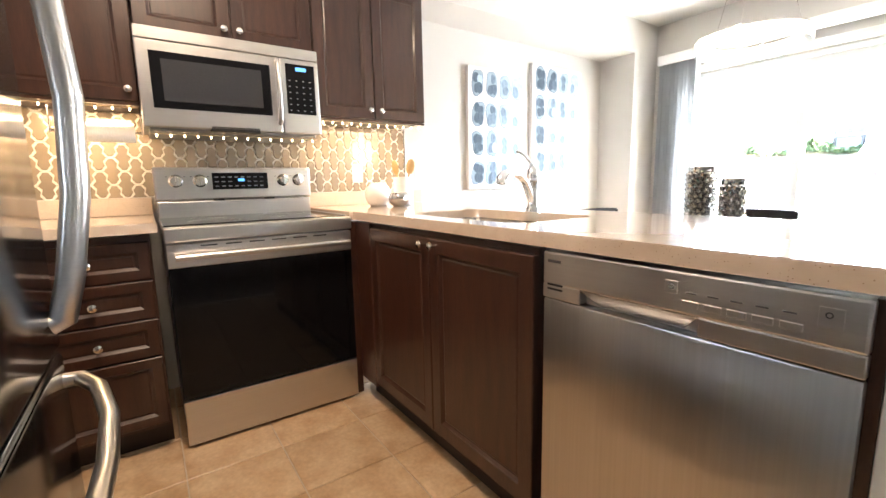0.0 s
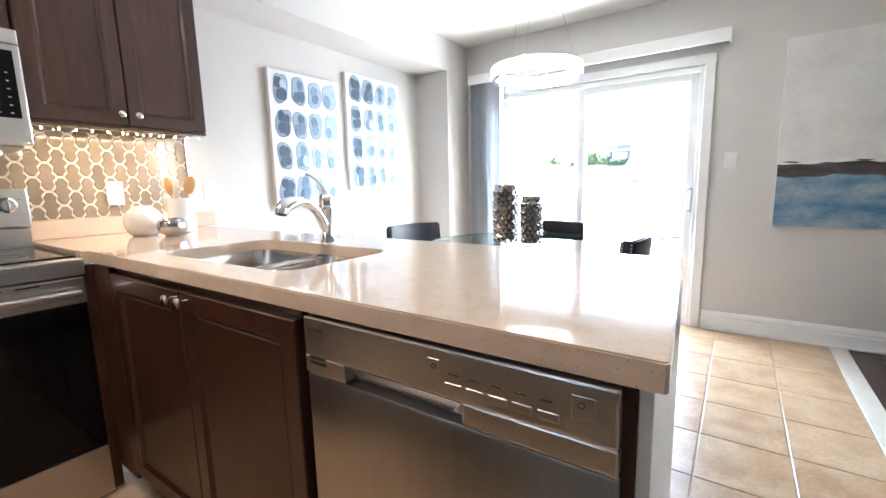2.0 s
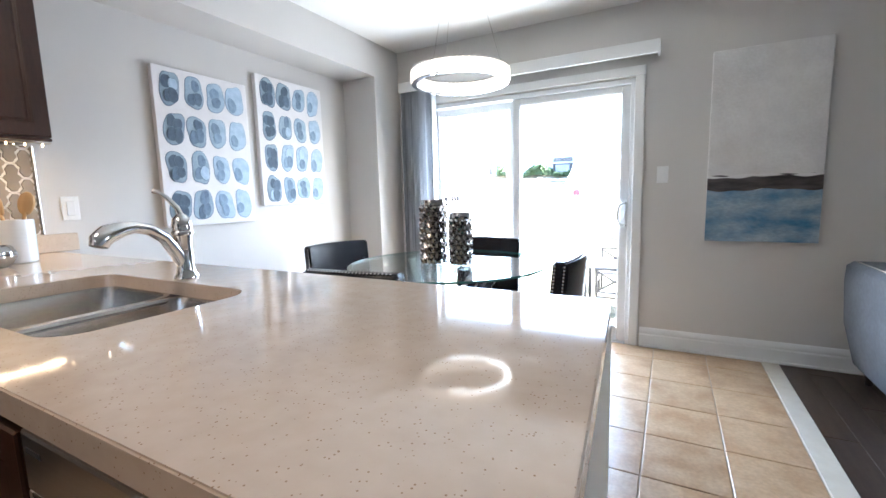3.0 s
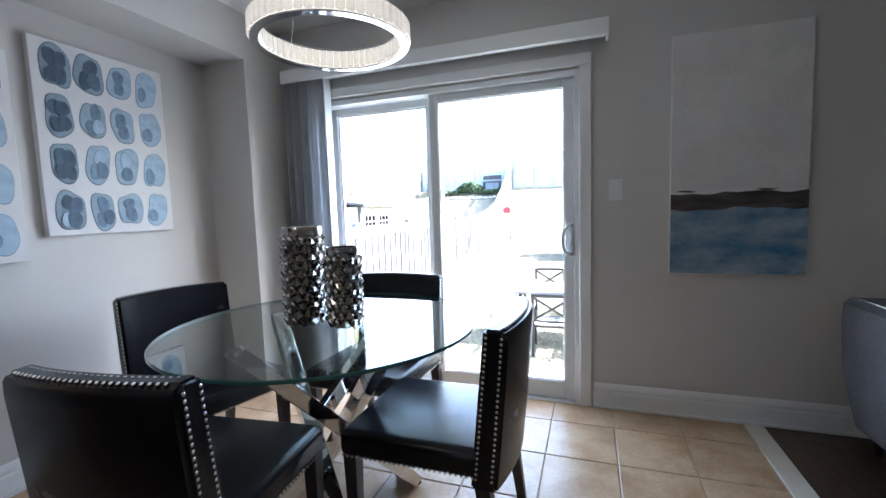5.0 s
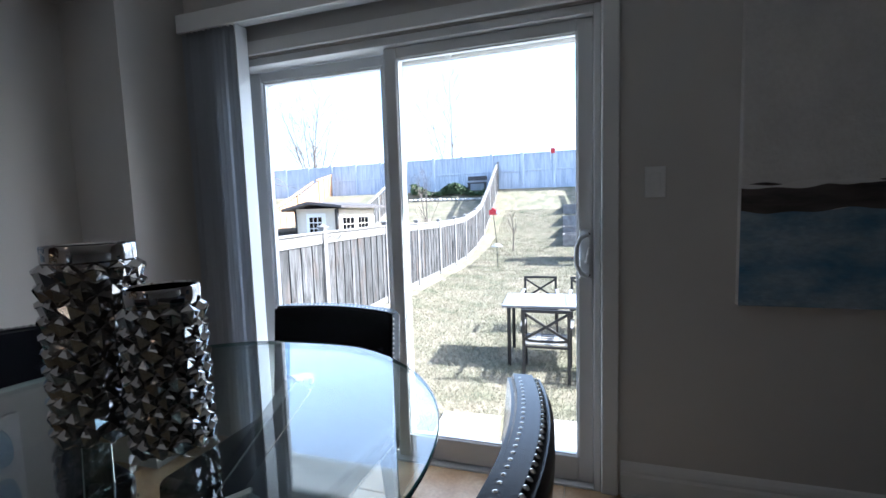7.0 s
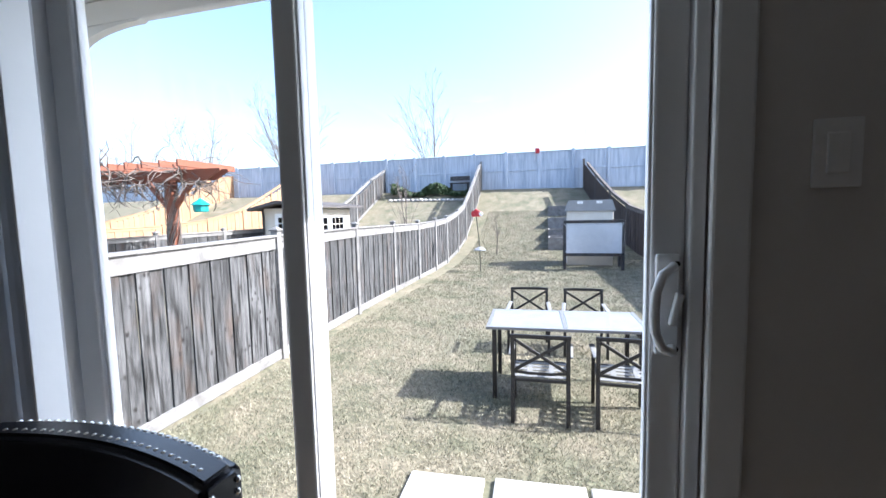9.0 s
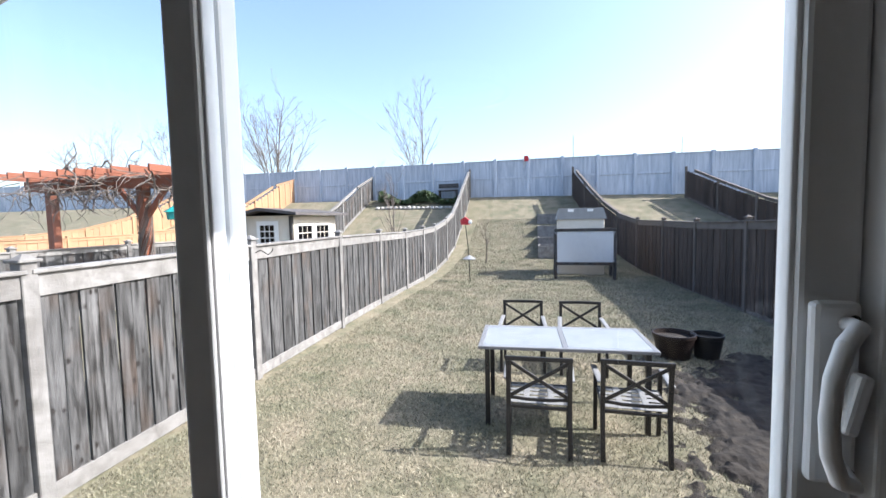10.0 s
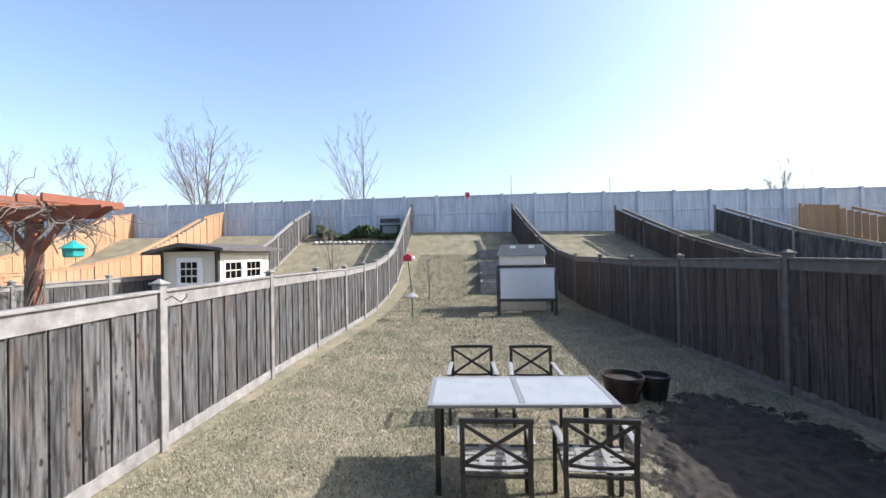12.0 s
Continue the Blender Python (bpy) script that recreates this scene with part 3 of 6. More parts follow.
dw = thing("dishwasher", "stainless steel built-in dishwasher with a pocket handle", "dishwasher", (1.886, -3.206, 0.008))
part("body", box(0.004, 0.03, 0.09, 0.6, 0.58, 0.878), M["steel_dark"], dw)
part("door", box(0.002, -0.002, 0.11, 0.602, 0.03, 0.762, 0.006), M["steel_v"], dw, smooth=True)
cp = bmesh.new()
add_box(cp, 0.002, -0.004, 0.8, 0.602, 0.03, 0.882, 0.005)
add_box(cp, 0.002, -0.004, 0.764, 0.115, 0.03, 0.801, 0.003)
add_box(cp, 0.375, -0.004, 0.764, 0.602, 0.03, 0.801, 0.003)
add_box(cp, 0.11, 0.022, 0.764, 0.38, 0.03, 0.802)
control = part("control_panel", cp, M["steel"], dw, "grey stainless control strip")
sc = bmesh.new()
a = [sc.verts.new(p) for p in ((0.115, -0.003, 0.8), (0.375, -0.003, 0.8), (0.34, 0.02, 0.766), (0.15, 0.02, 0.766))]
sc.faces.new(a)
b = [sc.verts.new(p) for p in ((0.115, 0.021, 0.8), (0.375, 0.021, 0.8), (0.34, 0.0215, 0.766), (0.15, 0.0215, 0.766))]
sc.faces.new(b[::-1])
for i in range(4):
    sc.faces.new((a[i], a[(i + 1) % 4], b[(i + 1) % 4], b[i]))
part("pocket_handle", sc, M["steel_dark"], control, "recessed pocket grip")
for i in range(2):
    part("vent_slot", box(0.018, -0.0052, 0.797 - 0.011 * i, 0.064, -0.0035, 0.802 - 0.011 * i), M["black"], control)
part("badge", box(0.018, -0.0048, 0.855, 0.058, -0.0042, 0.862), M["ink"], control, "dark badge bar")
for i in range(5):
    part("button", box(0.345 + 0.038 * i, -0.0055, 0.815, 0.375 + 0.038 * i, -0.003, 0.828, 0.002), M["steel"], control)
    part("button_print", box(0.351 + 0.038 * i, -0.0054, 0.820, 0.368 + 0.038 * i, -0.0047, 0.8225), M["ink"], control)
    part("indicator_print", box(0.352 + 0.037 * i, -0.0048, 0.842, 0.37 + 0.037 * i, -0.0042, 0.8445), M["ink"], control)
for bx in (0.312, 0.543):
    part("button", box(bx, -0.0049, 0.838 - (bx > 0.4) * 0.008, bx + 0.024 + (bx > 0.4) * 0.006, -0.003, 0.862, 0.003), M["steel"], control)
    part("button_print", lathe([(0.003, 0), (0.005, 0), (0.005, 0.0008), (0.003, 0.0008), (0.003, 0)], 14, pose(bx + 0.013, -0.0048, 0.85, 90, 0, 0)), M["ink"], control)
part("kick_plate", box(0.002, 0.04, 0.0, 0.602, 0.06, 0.105), M["black"], dw)

end_panel = thing("end_panel", "dark cherry end panel with a white painted outer face", "panel", (2.486, -3.195, 0), 3)
part("panel", box(0, 0, 0, 0.018, 0.7, 0.89, 0.001), M["cherry"], end_panel)
part("outer_face", box(0.0185, 0.004, 0.0, 0.036, 0.695, 0.89, 0.002), M["trim"], end_panel, "white painted face")

# stove wall faces +x: fronts are turned by 90 degrees
TURN = 90


def front_x(x, y, z):
    """The pose of a front that looks towards +x, its left edge at y."""
    return pose(x, y, z, 0, 0, 90)


drawers = thing("drawer_cabinet", "dark cherry wood base cabinet with four drawers", "cabinet", (0.62, -4.42, 0), 90)
part("body", box(-0.19, 0.0, 0.1, 0.395, 0.6, 0.889, 0.002), M["cherry"], drawers)
part("toe_kick", box(-0.19, 0.06, 0, 0.395, 0.1, 0.1), M["kick"], drawers)
for z0, h in ((0.72, 0.145), (0.565, 0.148), (0.41, 0.148), (0.12, 0.282)):
    cabinet_front("drawer", 0.38, h, drawers, pose(0.008, -0.021, z0), (0.19, h * 0.5), rail=0.04)

stove = thing("electric_stove", "stainless steel electric range with a black glass oven door", "stove", (0.695, -3.982, 0), 90)
SW = 0.754
part("body", box(0.006, 0.03, 0.03, SW - 0.006, 0.66, 0.9), M["steel_dark"], stove)
for lx in (0.05, SW - 0.05):
    for ly in (0.08, 0.6):
        part("leg", lathe([(0, 0), (0.018, 0), (0.018, 0.01), (0.008, 0.012), (0.008, 0.032)], 12, pose(lx, ly, 0)), M["black"], stove)
part("storage_drawer", box(0.003, 0.0, 0.014, SW - 0.003, 0.03, 0.205, 0.004), M["steel"], stove)
odoor = part("oven_door", box(0.003, 0.0, 0.212, SW - 0.003, 0.03, 0.755, 0.004), M["black_glass"], stove, "black glass oven door")
part("window", box(0.13, -0.0015, 0.35, SW - 0.13, 0.0, 0.66), M["black_glass"], odoor)
part("door_band", box(0.003, -0.002, 0.757, SW - 0.003, 0.03, 0.85, 0.004), M["steel"], odoor, "stainless band")
oh = part("handle", tube([(0.03, -0.047, 0.802), (SW - 0.03, -0.047, 0.802)], 0.0125, 16), M["steel"], odoor, "round stainless bar handle", smooth=True)
for hx in (0.05, SW - 0.05):
    part("handle_post", box(hx - 0.014, -0.045, 0.792, hx + 0.014, -0.001, 0.812, 0.003), M["steel"], odoor)
for k in range(6):
    part("vent_slot", box(0.12 + 0.09 * k, -0.0032, 0.836, 0.18 + 0.09 * k, -0.0018, 0.841), M["black"], odoor)
part("front_trim", box(0.0, -0.012, 0.858, SW, 0.05, 0.916, 0.006), M["steel"], stove)
cook = part("cooktop", box(0.004, 0.05, 0.9, SW - 0.004, 0.6, 0.921, 0.003), M["black_glass"], stove, "black glass cooktop")
for cx, cy, r in ((0.2, 0.18, 0.1), (0.56, 0.18, 0.085), (0.2, 0.44, 0.07), (0.56, 0.44, 0.1)):
    part("burner_ring", lathe([(r, 0.0), (r + 0.003, 0), (r + 0.003, 0.0006), (r, 0.0006), (r, 0)], 40, pose(cx, cy, 0.9212)), M["grey_plastic"], cook)
part("side_trim", box(-0.0005, 0.05, 0.896, 0.006, 0.6, 0.9235, 0.002), M["steel"], stove)
part("side_trim", box(SW - 0.006, 0.05, 0.896, SW + 0.0005, 0.6, 0.9235, 0.002), M["steel"], stove)
part("riser", box(0.006, 0.575, 0.9, SW - 0.006, 0.66, 1.0, 0.004), M["steel"], stove)
console = part("console", box(0.0, 0.57, 1.006, SW, 0.655, 1.168, 0.006), M["steel"], stove)
screen = part("display", box(0.25, 0.566, 1.055, 0.52, 0.5705, 1.14, 0.003), M["black_glass"], console)
part("clock_digits", box(0.372, 0.5645, 1.096, 0.402, 0.5658, 1.11), M["led"], screen, "blue clock digits")
for i in range(8):
    for j in range(3):
        if not (2 < i < 5 and j == 1):
            part("key_print", box(0.262 + 0.031 * i, 0.5648, 1.07 + 0.023 * j, 0.279 + 0.031 * i, 0.5657, 1.0745 + 0.023 * j), M["pale_ink"], screen)
for kx in (0.09, 0.195, 0.6, 0.685):
    kn = part("knob", lathe([(0.032, 0), (0.032, 0.004), (0.026, 0.008), (0.024, 0.028), (0.021, 0.032), (0, 0.033)], 26, pose(kx, 0.57, 1.1, 90, 0, 0)), M["nickel"], console, smooth=True)
    part("pointer", box(kx - 0.004, 0.528, 1.076, kx + 0.004, 0.538, 1.124, 0.002), M["nickel"], kn)
    for q in (-0.038, 0.038):
        part("dial_print", box(kx + q - 0.004, 0.5688, 1.12, kx + q + 0.004, 0.5699, 1.123), M["ink"], console)
for kx in (0.25, 0.5):
    part("hinge_tab", box(kx, 0.568, 1.0, kx + 0.05, 0.6, 1.0065, 0.002), M["black"], stove)

mw = thing("over_range_microwave", "stainless steel over-the-range microwave with a black window", "microwave", (0.417, -3.998, 1.33), 90)
part("body", box(0.002, 0.035, 0.0, SW - 0.002, 0.41, 0.394), M["steel_dark"], mw)
part("top_vent", box(0.0, 0.004, 0.345, SW, 0.036, 0.396, 0.004), M["steel"], mw)
mdoor = part("door", box(0.0, 0.0, -0.008, 0.565, 0.034, 0.342, 0.006), M["steel"], mw)
part("window_frame", box(0.045, -0.004, 0.07, 0.52, 0.001, 0.3, 0.004), M["black_glass"], mdoor, "black glass window border")
part("window", box(0.085, -0.0055, 0.1, 0.48, -0.0035, 0.27, 0.001), M["mw_glass"], mdoor)
part("handle", tube([(0.552, -0.005, 0.035), (0.55, -0.03, 0.05), (0.549, -0.04, 0.1), (0.549, -0.042, 0.18), (0.549, -0.04, 0.26), (0.55, -0.03, 0.305), (0.552, -0.005, 0.32)], 0.0115, 14), M["steel"], mdoor, "curved stainless bar handle", smooth=True)
mpanel = part("control_panel", box(0.568, 0.0, -0.008, SW, 0.034, 0.342, 0.006), M["steel"], mw)
pad = part("keypad", box(0.592, -0.004, 0.085, 0.732, 0.001, 0.32, 0.003), M["black_glass"], mpanel)
part("clock_digits", box(0.64, -0.0055, 0.288, 0.69, -0.004, 0.305), M["led"], pad, "blue clock digits")
for i in range(4):
    for j in range(6):
        part("key_print", box(0.604 + 0.033 * i, -0.0052, 0.1 + 0.028 * j, 0.612 + 0.033 * i, -0.0042, 0.1035 + 0.028 * j), M["pale_ink"], pad)
part("bottom_grille", box(0.02, 0.03, -0.022, SW - 0.02, 0.38, 0.0, 0.006), M["steel_dark"], mw)
part("bottom_lip", box(0.25, 0.0, -0.016, 0.46, 0.03, 0.01, 0.004), M["black"], mw)


def wall_cabinet(y0, w, z0, z1, doors, label):
    cab = thing("wall_cabinet", label, "cabinet", (0.318, y0, z0), 90)
    part("body", box(0.001, 0.0, 0, w - 0.001, 0.314, z1 - z0, 0.002), M["cherry"], cab)
    dwid = w / doors
    for d in range(doors):
        left = doors == 1 or d == doors - 1
        kx = (dwid - 0.035 if d == 0 else 0.03) if doors == 2 else dwid - 0.04
        cabinet_front("door", dwid - 0.006, z1 - z0 - 0.008, cab, pose(d * dwid + 0.003, -0.022, 0.004), (kx, 0.045))
    part("light_rail", box(0.002, -0.018, -0.012, w - 0.002, 0.004, -0.0005, 0.002), M["cherry"], cab)
    return cab


wall_cabinet(-3.236, 0.672, 1.428, 2.163, 2, "dark cherry wood wall cabinet with two doors")
wall_cabinet(-3.994, 0.754, 1.73, 2.163, 2, "short dark cherry wood cabinet above the microwave")
wall_cabinet(-4.55, 0.552, 1.428, 2.163, 1, "dark cherry wood wall cabinet with one door")

# warm string lights under the wall cabinets
def string_lights(y0, y1, x, z, n, label):
    s = thing("string_light", label, "string light", (x, y0, z))
    pts = [(0, (y1 - y0) * k / (2 * n), -0.004 * (k % 2)) for k in range(2 * n + 1)]
    part("wire", tube(pts, 0.0022, 6), M["wire"], s)
    first = None
    for k in range(n):
        m = pose(0, (y1 - y0) * (k + 0.5) / n, -0.008)
        if first is None:
            first = part("bulb", lathe([(0, -0.007), (0.0025, -0.006), (0.0034, -0.002), (0.0026, 0.002), (0.0015, 0.006), (0, 0.006)], 10), M["bulb"], s, "small warm bulb", smooth=True, m=m)
        else:
            shared("bulb", first.data, s, m)


string_lights(-3.22, -2.56, 0.30, 1.412, 12, "warm white string lights under the wall cabinet")
string_lights(-3.98, -3.25, 0.36, 1.302, 14, "warm white string lights under the microwave")
string_lights(-4.53, -4.01, 0.30, 1.412, 9, "warm white string lights beside the range")
string_lights(-3.98, -2.56, 0.045, 1.44, 20, "warm white string lights along the backsplash top")

# fridge at the kitchen's end, facing the garden
fridge = thing("stainless_fridge", "stainless steel bottom-freezer fridge with bowed handles", "fridge", (2.2, -4.21, 0), 180)
part("body", box(0.01, 0.062, 0.03, 0.82, 0.74, 1.76, 0.01), M["steel_dark"], fridge)
fd = []
for a, b in ((0.0, 0.83),):
    fd.append(part("door", box(a, 0.0, 0.72, b, 0.06, 1.78, 0.012, 3), M["fridge"], fridge, smooth=True))
fz = part("freezer_drawer", box(0.0, 0.0, 0.06, 0.83, 0.06, 0.708, 0.012, 3), M["fridge"], fridge, smooth=True)
for fdoor, hx in zip(fd, (0.757,)):
    part("handle", tube([(hx, 0.0, 0.79), (hx, -0.02, 0.795), (hx, -0.042, 0.88), (hx, -0.07, 1.05), (hx, -0.082, 1.25), (hx, -0.07, 1.45), (hx, -0.042, 1.62), (hx, -0.02, 1.7), (hx, 0.0, 1.705)], 0.025, 16), M["steel"], fdoor, "bowed stainless handle", smooth=True)
part("handle", tube([(0.04, 0.0, 0.65), (0.045, -0.03, 0.65), (0.1, -0.065, 0.645), (0.25, -0.09, 0.635), (0.415, -0.096, 0.63), (0.58, -0.09, 0.635), (0.72, -0.065, 0.645), (0.785, -0.03, 0.65), (0.79, 0.0, 0.65)], 0.016, 16), M["steel"], fz, "bowed stainless handle", smooth=True)
part("kick_grille", box(0.02, 0.03, 0.0, 0.81, 0.07, 0.055), M["black"], fridge)

towel = thing("paper_towel_roll", "white paper towel roll under the wall cabinet", "paper towel", (0.2, -4.29, 1.314))
part("roll", lathe([(0.016, 0), (0.04, 0), (0.042, 0.004), (0.042, 0.256), (0.04, 0.26), (0.016, 0.26), (0.016, 0)], 30, pose(0, 0, 0, -90, 0, 0)), M["paper"], towel, smooth=True)
part("holder_rod", tube([(0, -0.03, 0), (0, 0.29, 0)], 0.006, 10), M["nickel"], towel)
for hy in (-0.026, 0.286):
    part("bracket", box(-0.012, hy - 0.002, -0.012, 0.012, hy + 0.002, 0.1135, 0.001), M["nickel"], towel)

# things on the counter
jar = thing("white_ceramic_jar", "round white ceramic jar with a small spout", "jar", (0.285, -2.875, TOP))
part("body", lathe([(0, 0), (0.045, 0), (0.062, 0.012), (0.078, 0.05), (0.078, 0.08), (0.066, 0.112), (0.046, 0.13), (0.04, 0.138), (0.034, 0.136), (0.038, 0.128), (0.06, 0.1), (0.07, 0.06), (0.05, 0.01), (0, 0.006)], 32), M["ceramic"], jar, smooth=True)
crock = thing("utensil_crock", "white ceramic crock holding two wooden utensils", "utensil crock", (0.31, -2.715, TOP))
part("crock", lathe([(0, 0), (0.056, 0), (0.06, 0.004), (0.062, 0.165), (0.06, 0.169), (0.057, 0.165), (0.055, 0.012), (0, 0.01)], 32), M["ceramic"], crock, smooth=True)
for name, lean, yaw in (("wooden_spatula", 16, 200), ("wooden_spoon", 12, 60)):
    bm = tube([(0, 0, 0.0), (0, 0, 0.19)], [0.005, 0.006], 10)
    add_lathe(bm, [(0, 0), (0.016, 0.008), (0.024, 0.03), (0.026, 0.055), (0.02, 0.08), (0.008, 0.092), (0, 0.094)], 18, Matrix.Translation((0, 0, 0.175)) @ Matrix.Diagonal((1, 0.3, 1, 1)))
    tagged(part(name, bm, M["spoon"], None, "", True, m=pose(0.31, -2.715, TOP + 0.013, 0, lean, yaw)), "pale wooden cooking utensil standing in the crock", "utensil")
dimple = lathe([(0, 0), (0.03, 0), (0.046, 0.012), (0.058, 0.035), (0.058, 0.055), (0.05, 0.075), (0.042, 0.08), (0.038, 0.078), (0.05, 0.05), (0.03, 0.008), (0, 0.006)], 40)
dim = part("silver_votive", dimple, M["silver"], None, smooth=True, m=pose(0.43, -2.815, TOP))
db = bmesh.new()
db.from_mesh(dim.data)
for v in db.verts:
    r = v.co.xy.length
    if r > 0.035:
        a = math.atan2(v.co.y, v.co.x)
        row = v.co.z / 0.02
        v.co.xy *= 1 + 0.06 * math.cos(a * 10 + math.pi * round(row)) * math.cos(row * math.pi)
db.to_mesh(dim.data)
db.free()
tagged(dim, "small silver dimpled ceramic votive on the counter", "votive")


def wall_plate(name, label, category, at, rz, kind):
    p = thing(name, label, category, at, rz)
    part("plate", box(-0.036, -0.006, -0.058, 0.036, 0.0, 0.058, 0.003), M["white_plastic"], p)
    if kind == "outlet":
        for dz in (-0.021, 0.021):
            f = part("socket", box(-0.017, -0.008, dz - 0.015, 0.017, -0.005, dz + 0.015, 0.004), M["white_plastic"], p)
            for dx in (-0.006, 0.006):
                part("slot", box(dx - 0.001, -0.0088, dz - 0.003, dx + 0.001, -0.0078, dz + 0.005), M["black"], f)
    else:
        part("rocker", box(-0.017, -0.010, -0.034, 0.017, -0.005, 0.034, 0.003), M["white_plastic"], p)
    return p


wall_plate("wall_outlet", "white wall outlet on the tiled backsplash", "outlet", (0.014, -2.885, 1.137), 90, "outlet")
wall_plate("wall_outlet", "white wall outlet under the pictures", "outlet", (0.0, -1.235, 0.364), 90, "outlet")
wall_plate("wall_outlet", "white wall outlet low on the garden wall", "outlet", (3.63, 0.0, 0.39), 0, "outlet")
wall_plate("light_switch", "white rocker switch above the counter", "light switch", (0.0, -2.41, 1.14), 90, "switch")
wall_plate("light_switch", "white rocker switch beside the patio door", "light switch", (2.525, 0.0, 1.259), 0, "switch")

# ---- dining corner ----
TABLE = (1.42, -1.18)
TZ = 0.76
table = thing("glass_dining_table", "round glass dining table on crossed chrome tubes", "table", (*TABLE, 0))
disc = lathe([(0, TZ - 0.012), (0.5815, TZ - 0.012), (0.584, TZ - 0.009), (0.584, TZ - 0.003), (0.5815, TZ), (0, TZ)], 96)
top = part("tabletop", disc, M["table_glass"], table, "clear glass top with a green edge")
top.data.materials.append(M["glass_edge"])
for f in top.data.polygons:
    if abs(f.normal.z) < 0.9:
        f.material_index = 1
top.visible_shadow = False
legs = []
for k in range(4):
    a = radians(-48.6 + 90 * k)
    foot = Vector((0.34 * math.cos(a), 0.34 * math.sin(a), 0.0))
    head = Vector((-0.36 * math.cos(a + 0.5), -0.36 * math.sin(a + 0.5), TZ - 0.03))
    d = (head - foot)
    m = Matrix.Translation(foot + Vector((0, 0, 0.012))) @ d.to_track_quat("Z", "Y").to_matrix().to_4x4()
    bm = box(-0.028, -0.028, 0, 0.028, 0.028, d.length - 0.01, 0.004)
    bmesh.ops.transform(bm, matrix=m, verts=bm.verts)
    leg = part("leg", bm, M["chrome"], table, "square chrome tube")
    part("pad", lathe([(0, 0), (0.03, 0), (0.03, 0.016), (0, 0.016)], 20, Matrix.Translation((head.x, head.y, TZ - 0.029))), M["chrome"], leg, smooth=True)
    part("foot", lathe([(0, 0), (0.022, 0), (0.022, 0.012), (0, 0.014)], 16, Matrix.Translation((foot.x, foot.y, 0))), M["black"], leg)

# upholstered chairs: seat towards -y of their own axes
CW, CH = 0.5, 0.835
chair = thing("dining_chair", "black leather dining chair with silver nailhead trim", "chair", (0, 0, 0), group="chairs round the table")
seat = part("seat", box(-CW / 2, -0.44, 0.36, CW / 2, 0.06, 0.455, 0.028, 4), M["leather"], chair, smooth=True)
sb = bmesh.new()
cols = 14
grid = []
for i in range(cols + 1):
    u = -1 + 2 * i / cols
    bow = 0.036 * (1 - u * u)
    col = []
    for z, t in ((0.33, 0.082), (0.5, 0.082), (0.66, 0.08), (0.78, 0.078), (0.815, 0.074), (CH, 0.06)):
        rake = 0.03 + (z - 0.36) * 0.1
        col.append((sb.verts.new((u * CW / 2, rake + bow - 0.01, z - 0.005 * u * u * (z > 0.7))), sb.verts.new((u * CW / 2, rake + bow - 0.01 + t, z - 0.005 * u * u * (z > 0.7)))))
    grid.append(col)
for p, q in zip(grid, grid[1:]):
    for s in (0, 1):
        for a in range(5):
            sb.faces.new((p[a][s], q[a][s], q[a + 1][s], p[a + 1][s]))
    sb.faces.new((p[5][0], q[5][0], q[5][1], p[5][1]))
    sb.faces.new((p[0][0], q[0][0], q[0][1], p[0][1]))
for c in (grid[0], grid[-1]):
    for a in range(5):
        sb.faces.new((c[a][0], c[a + 1][0], c[a + 1][1], c[a][1]))
bmesh.ops.recalc_face_normals(sb, faces=sb.faces)
bmesh.ops.bevel(sb, geom=[e for e in sb.edges if e.is_manifold and e.calc_face_angle(0) > 0.9], offset=0.01, segments=3, affect="EDGES", clamp_overlap=True)
back = part("backrest", sb, M["leather"], chair, smooth=True)
for lx in (-1, 1):
    for ly, fy in ((-0.4, -0.4), (0.05, 0.1)):
        lb = bmesh.new()
        hw, fw = 0.024, 0.016
        hi = [lb.verts.new((lx * (CW / 2 - 0.03) + dx * hw, ly + dy * hw, 0.37)) for dx, dy in ((-1, -1), (1, -1), (1, 1), (-1, 1))]
        lo = [lb.verts.new((lx * (CW / 2 - 0.03) + dx * fw, fy + dy * fw, 0.0)) for dx, dy in ((-1, -1), (1, -1), (1, 1), (-1, 1))]
        lb.faces.new(hi)
        lb.faces.new(lo[::-1])
        for k in range(4):
            lb.faces.new((lo[k], lo[(k + 1) % 4], hi[(k + 1) % 4], hi[k]))
        part("leg", lb, M["leg_wood"], chair, "dark wooden leg")


def nail_rows(points):
    """A row of domed nailheads, each on its place with its outward way."""
    bm = bmesh.new()
    for p, way in points:
        m = Matrix.Translation(p) @ Vector(way).to_track_quat("Z", "Y").to_matrix().to_4x4()
        add_lathe(bm, [(0.0052, -0.0005), (0.0048, 0.0018), (0.0028, 0.0034), (0, 0.004)], 7, m)
    return bm


def back_xyz(u, z, f):
    bow = 0.036 * (1 - u * u)
    t = 0.082 if z < 0.5 else 0.082 - (z - 0.5) * 0.02
    return (u * CW / 2, 0.03 + (z - 0.36) * 0.1 + bow - 0.01 + t * f, z)


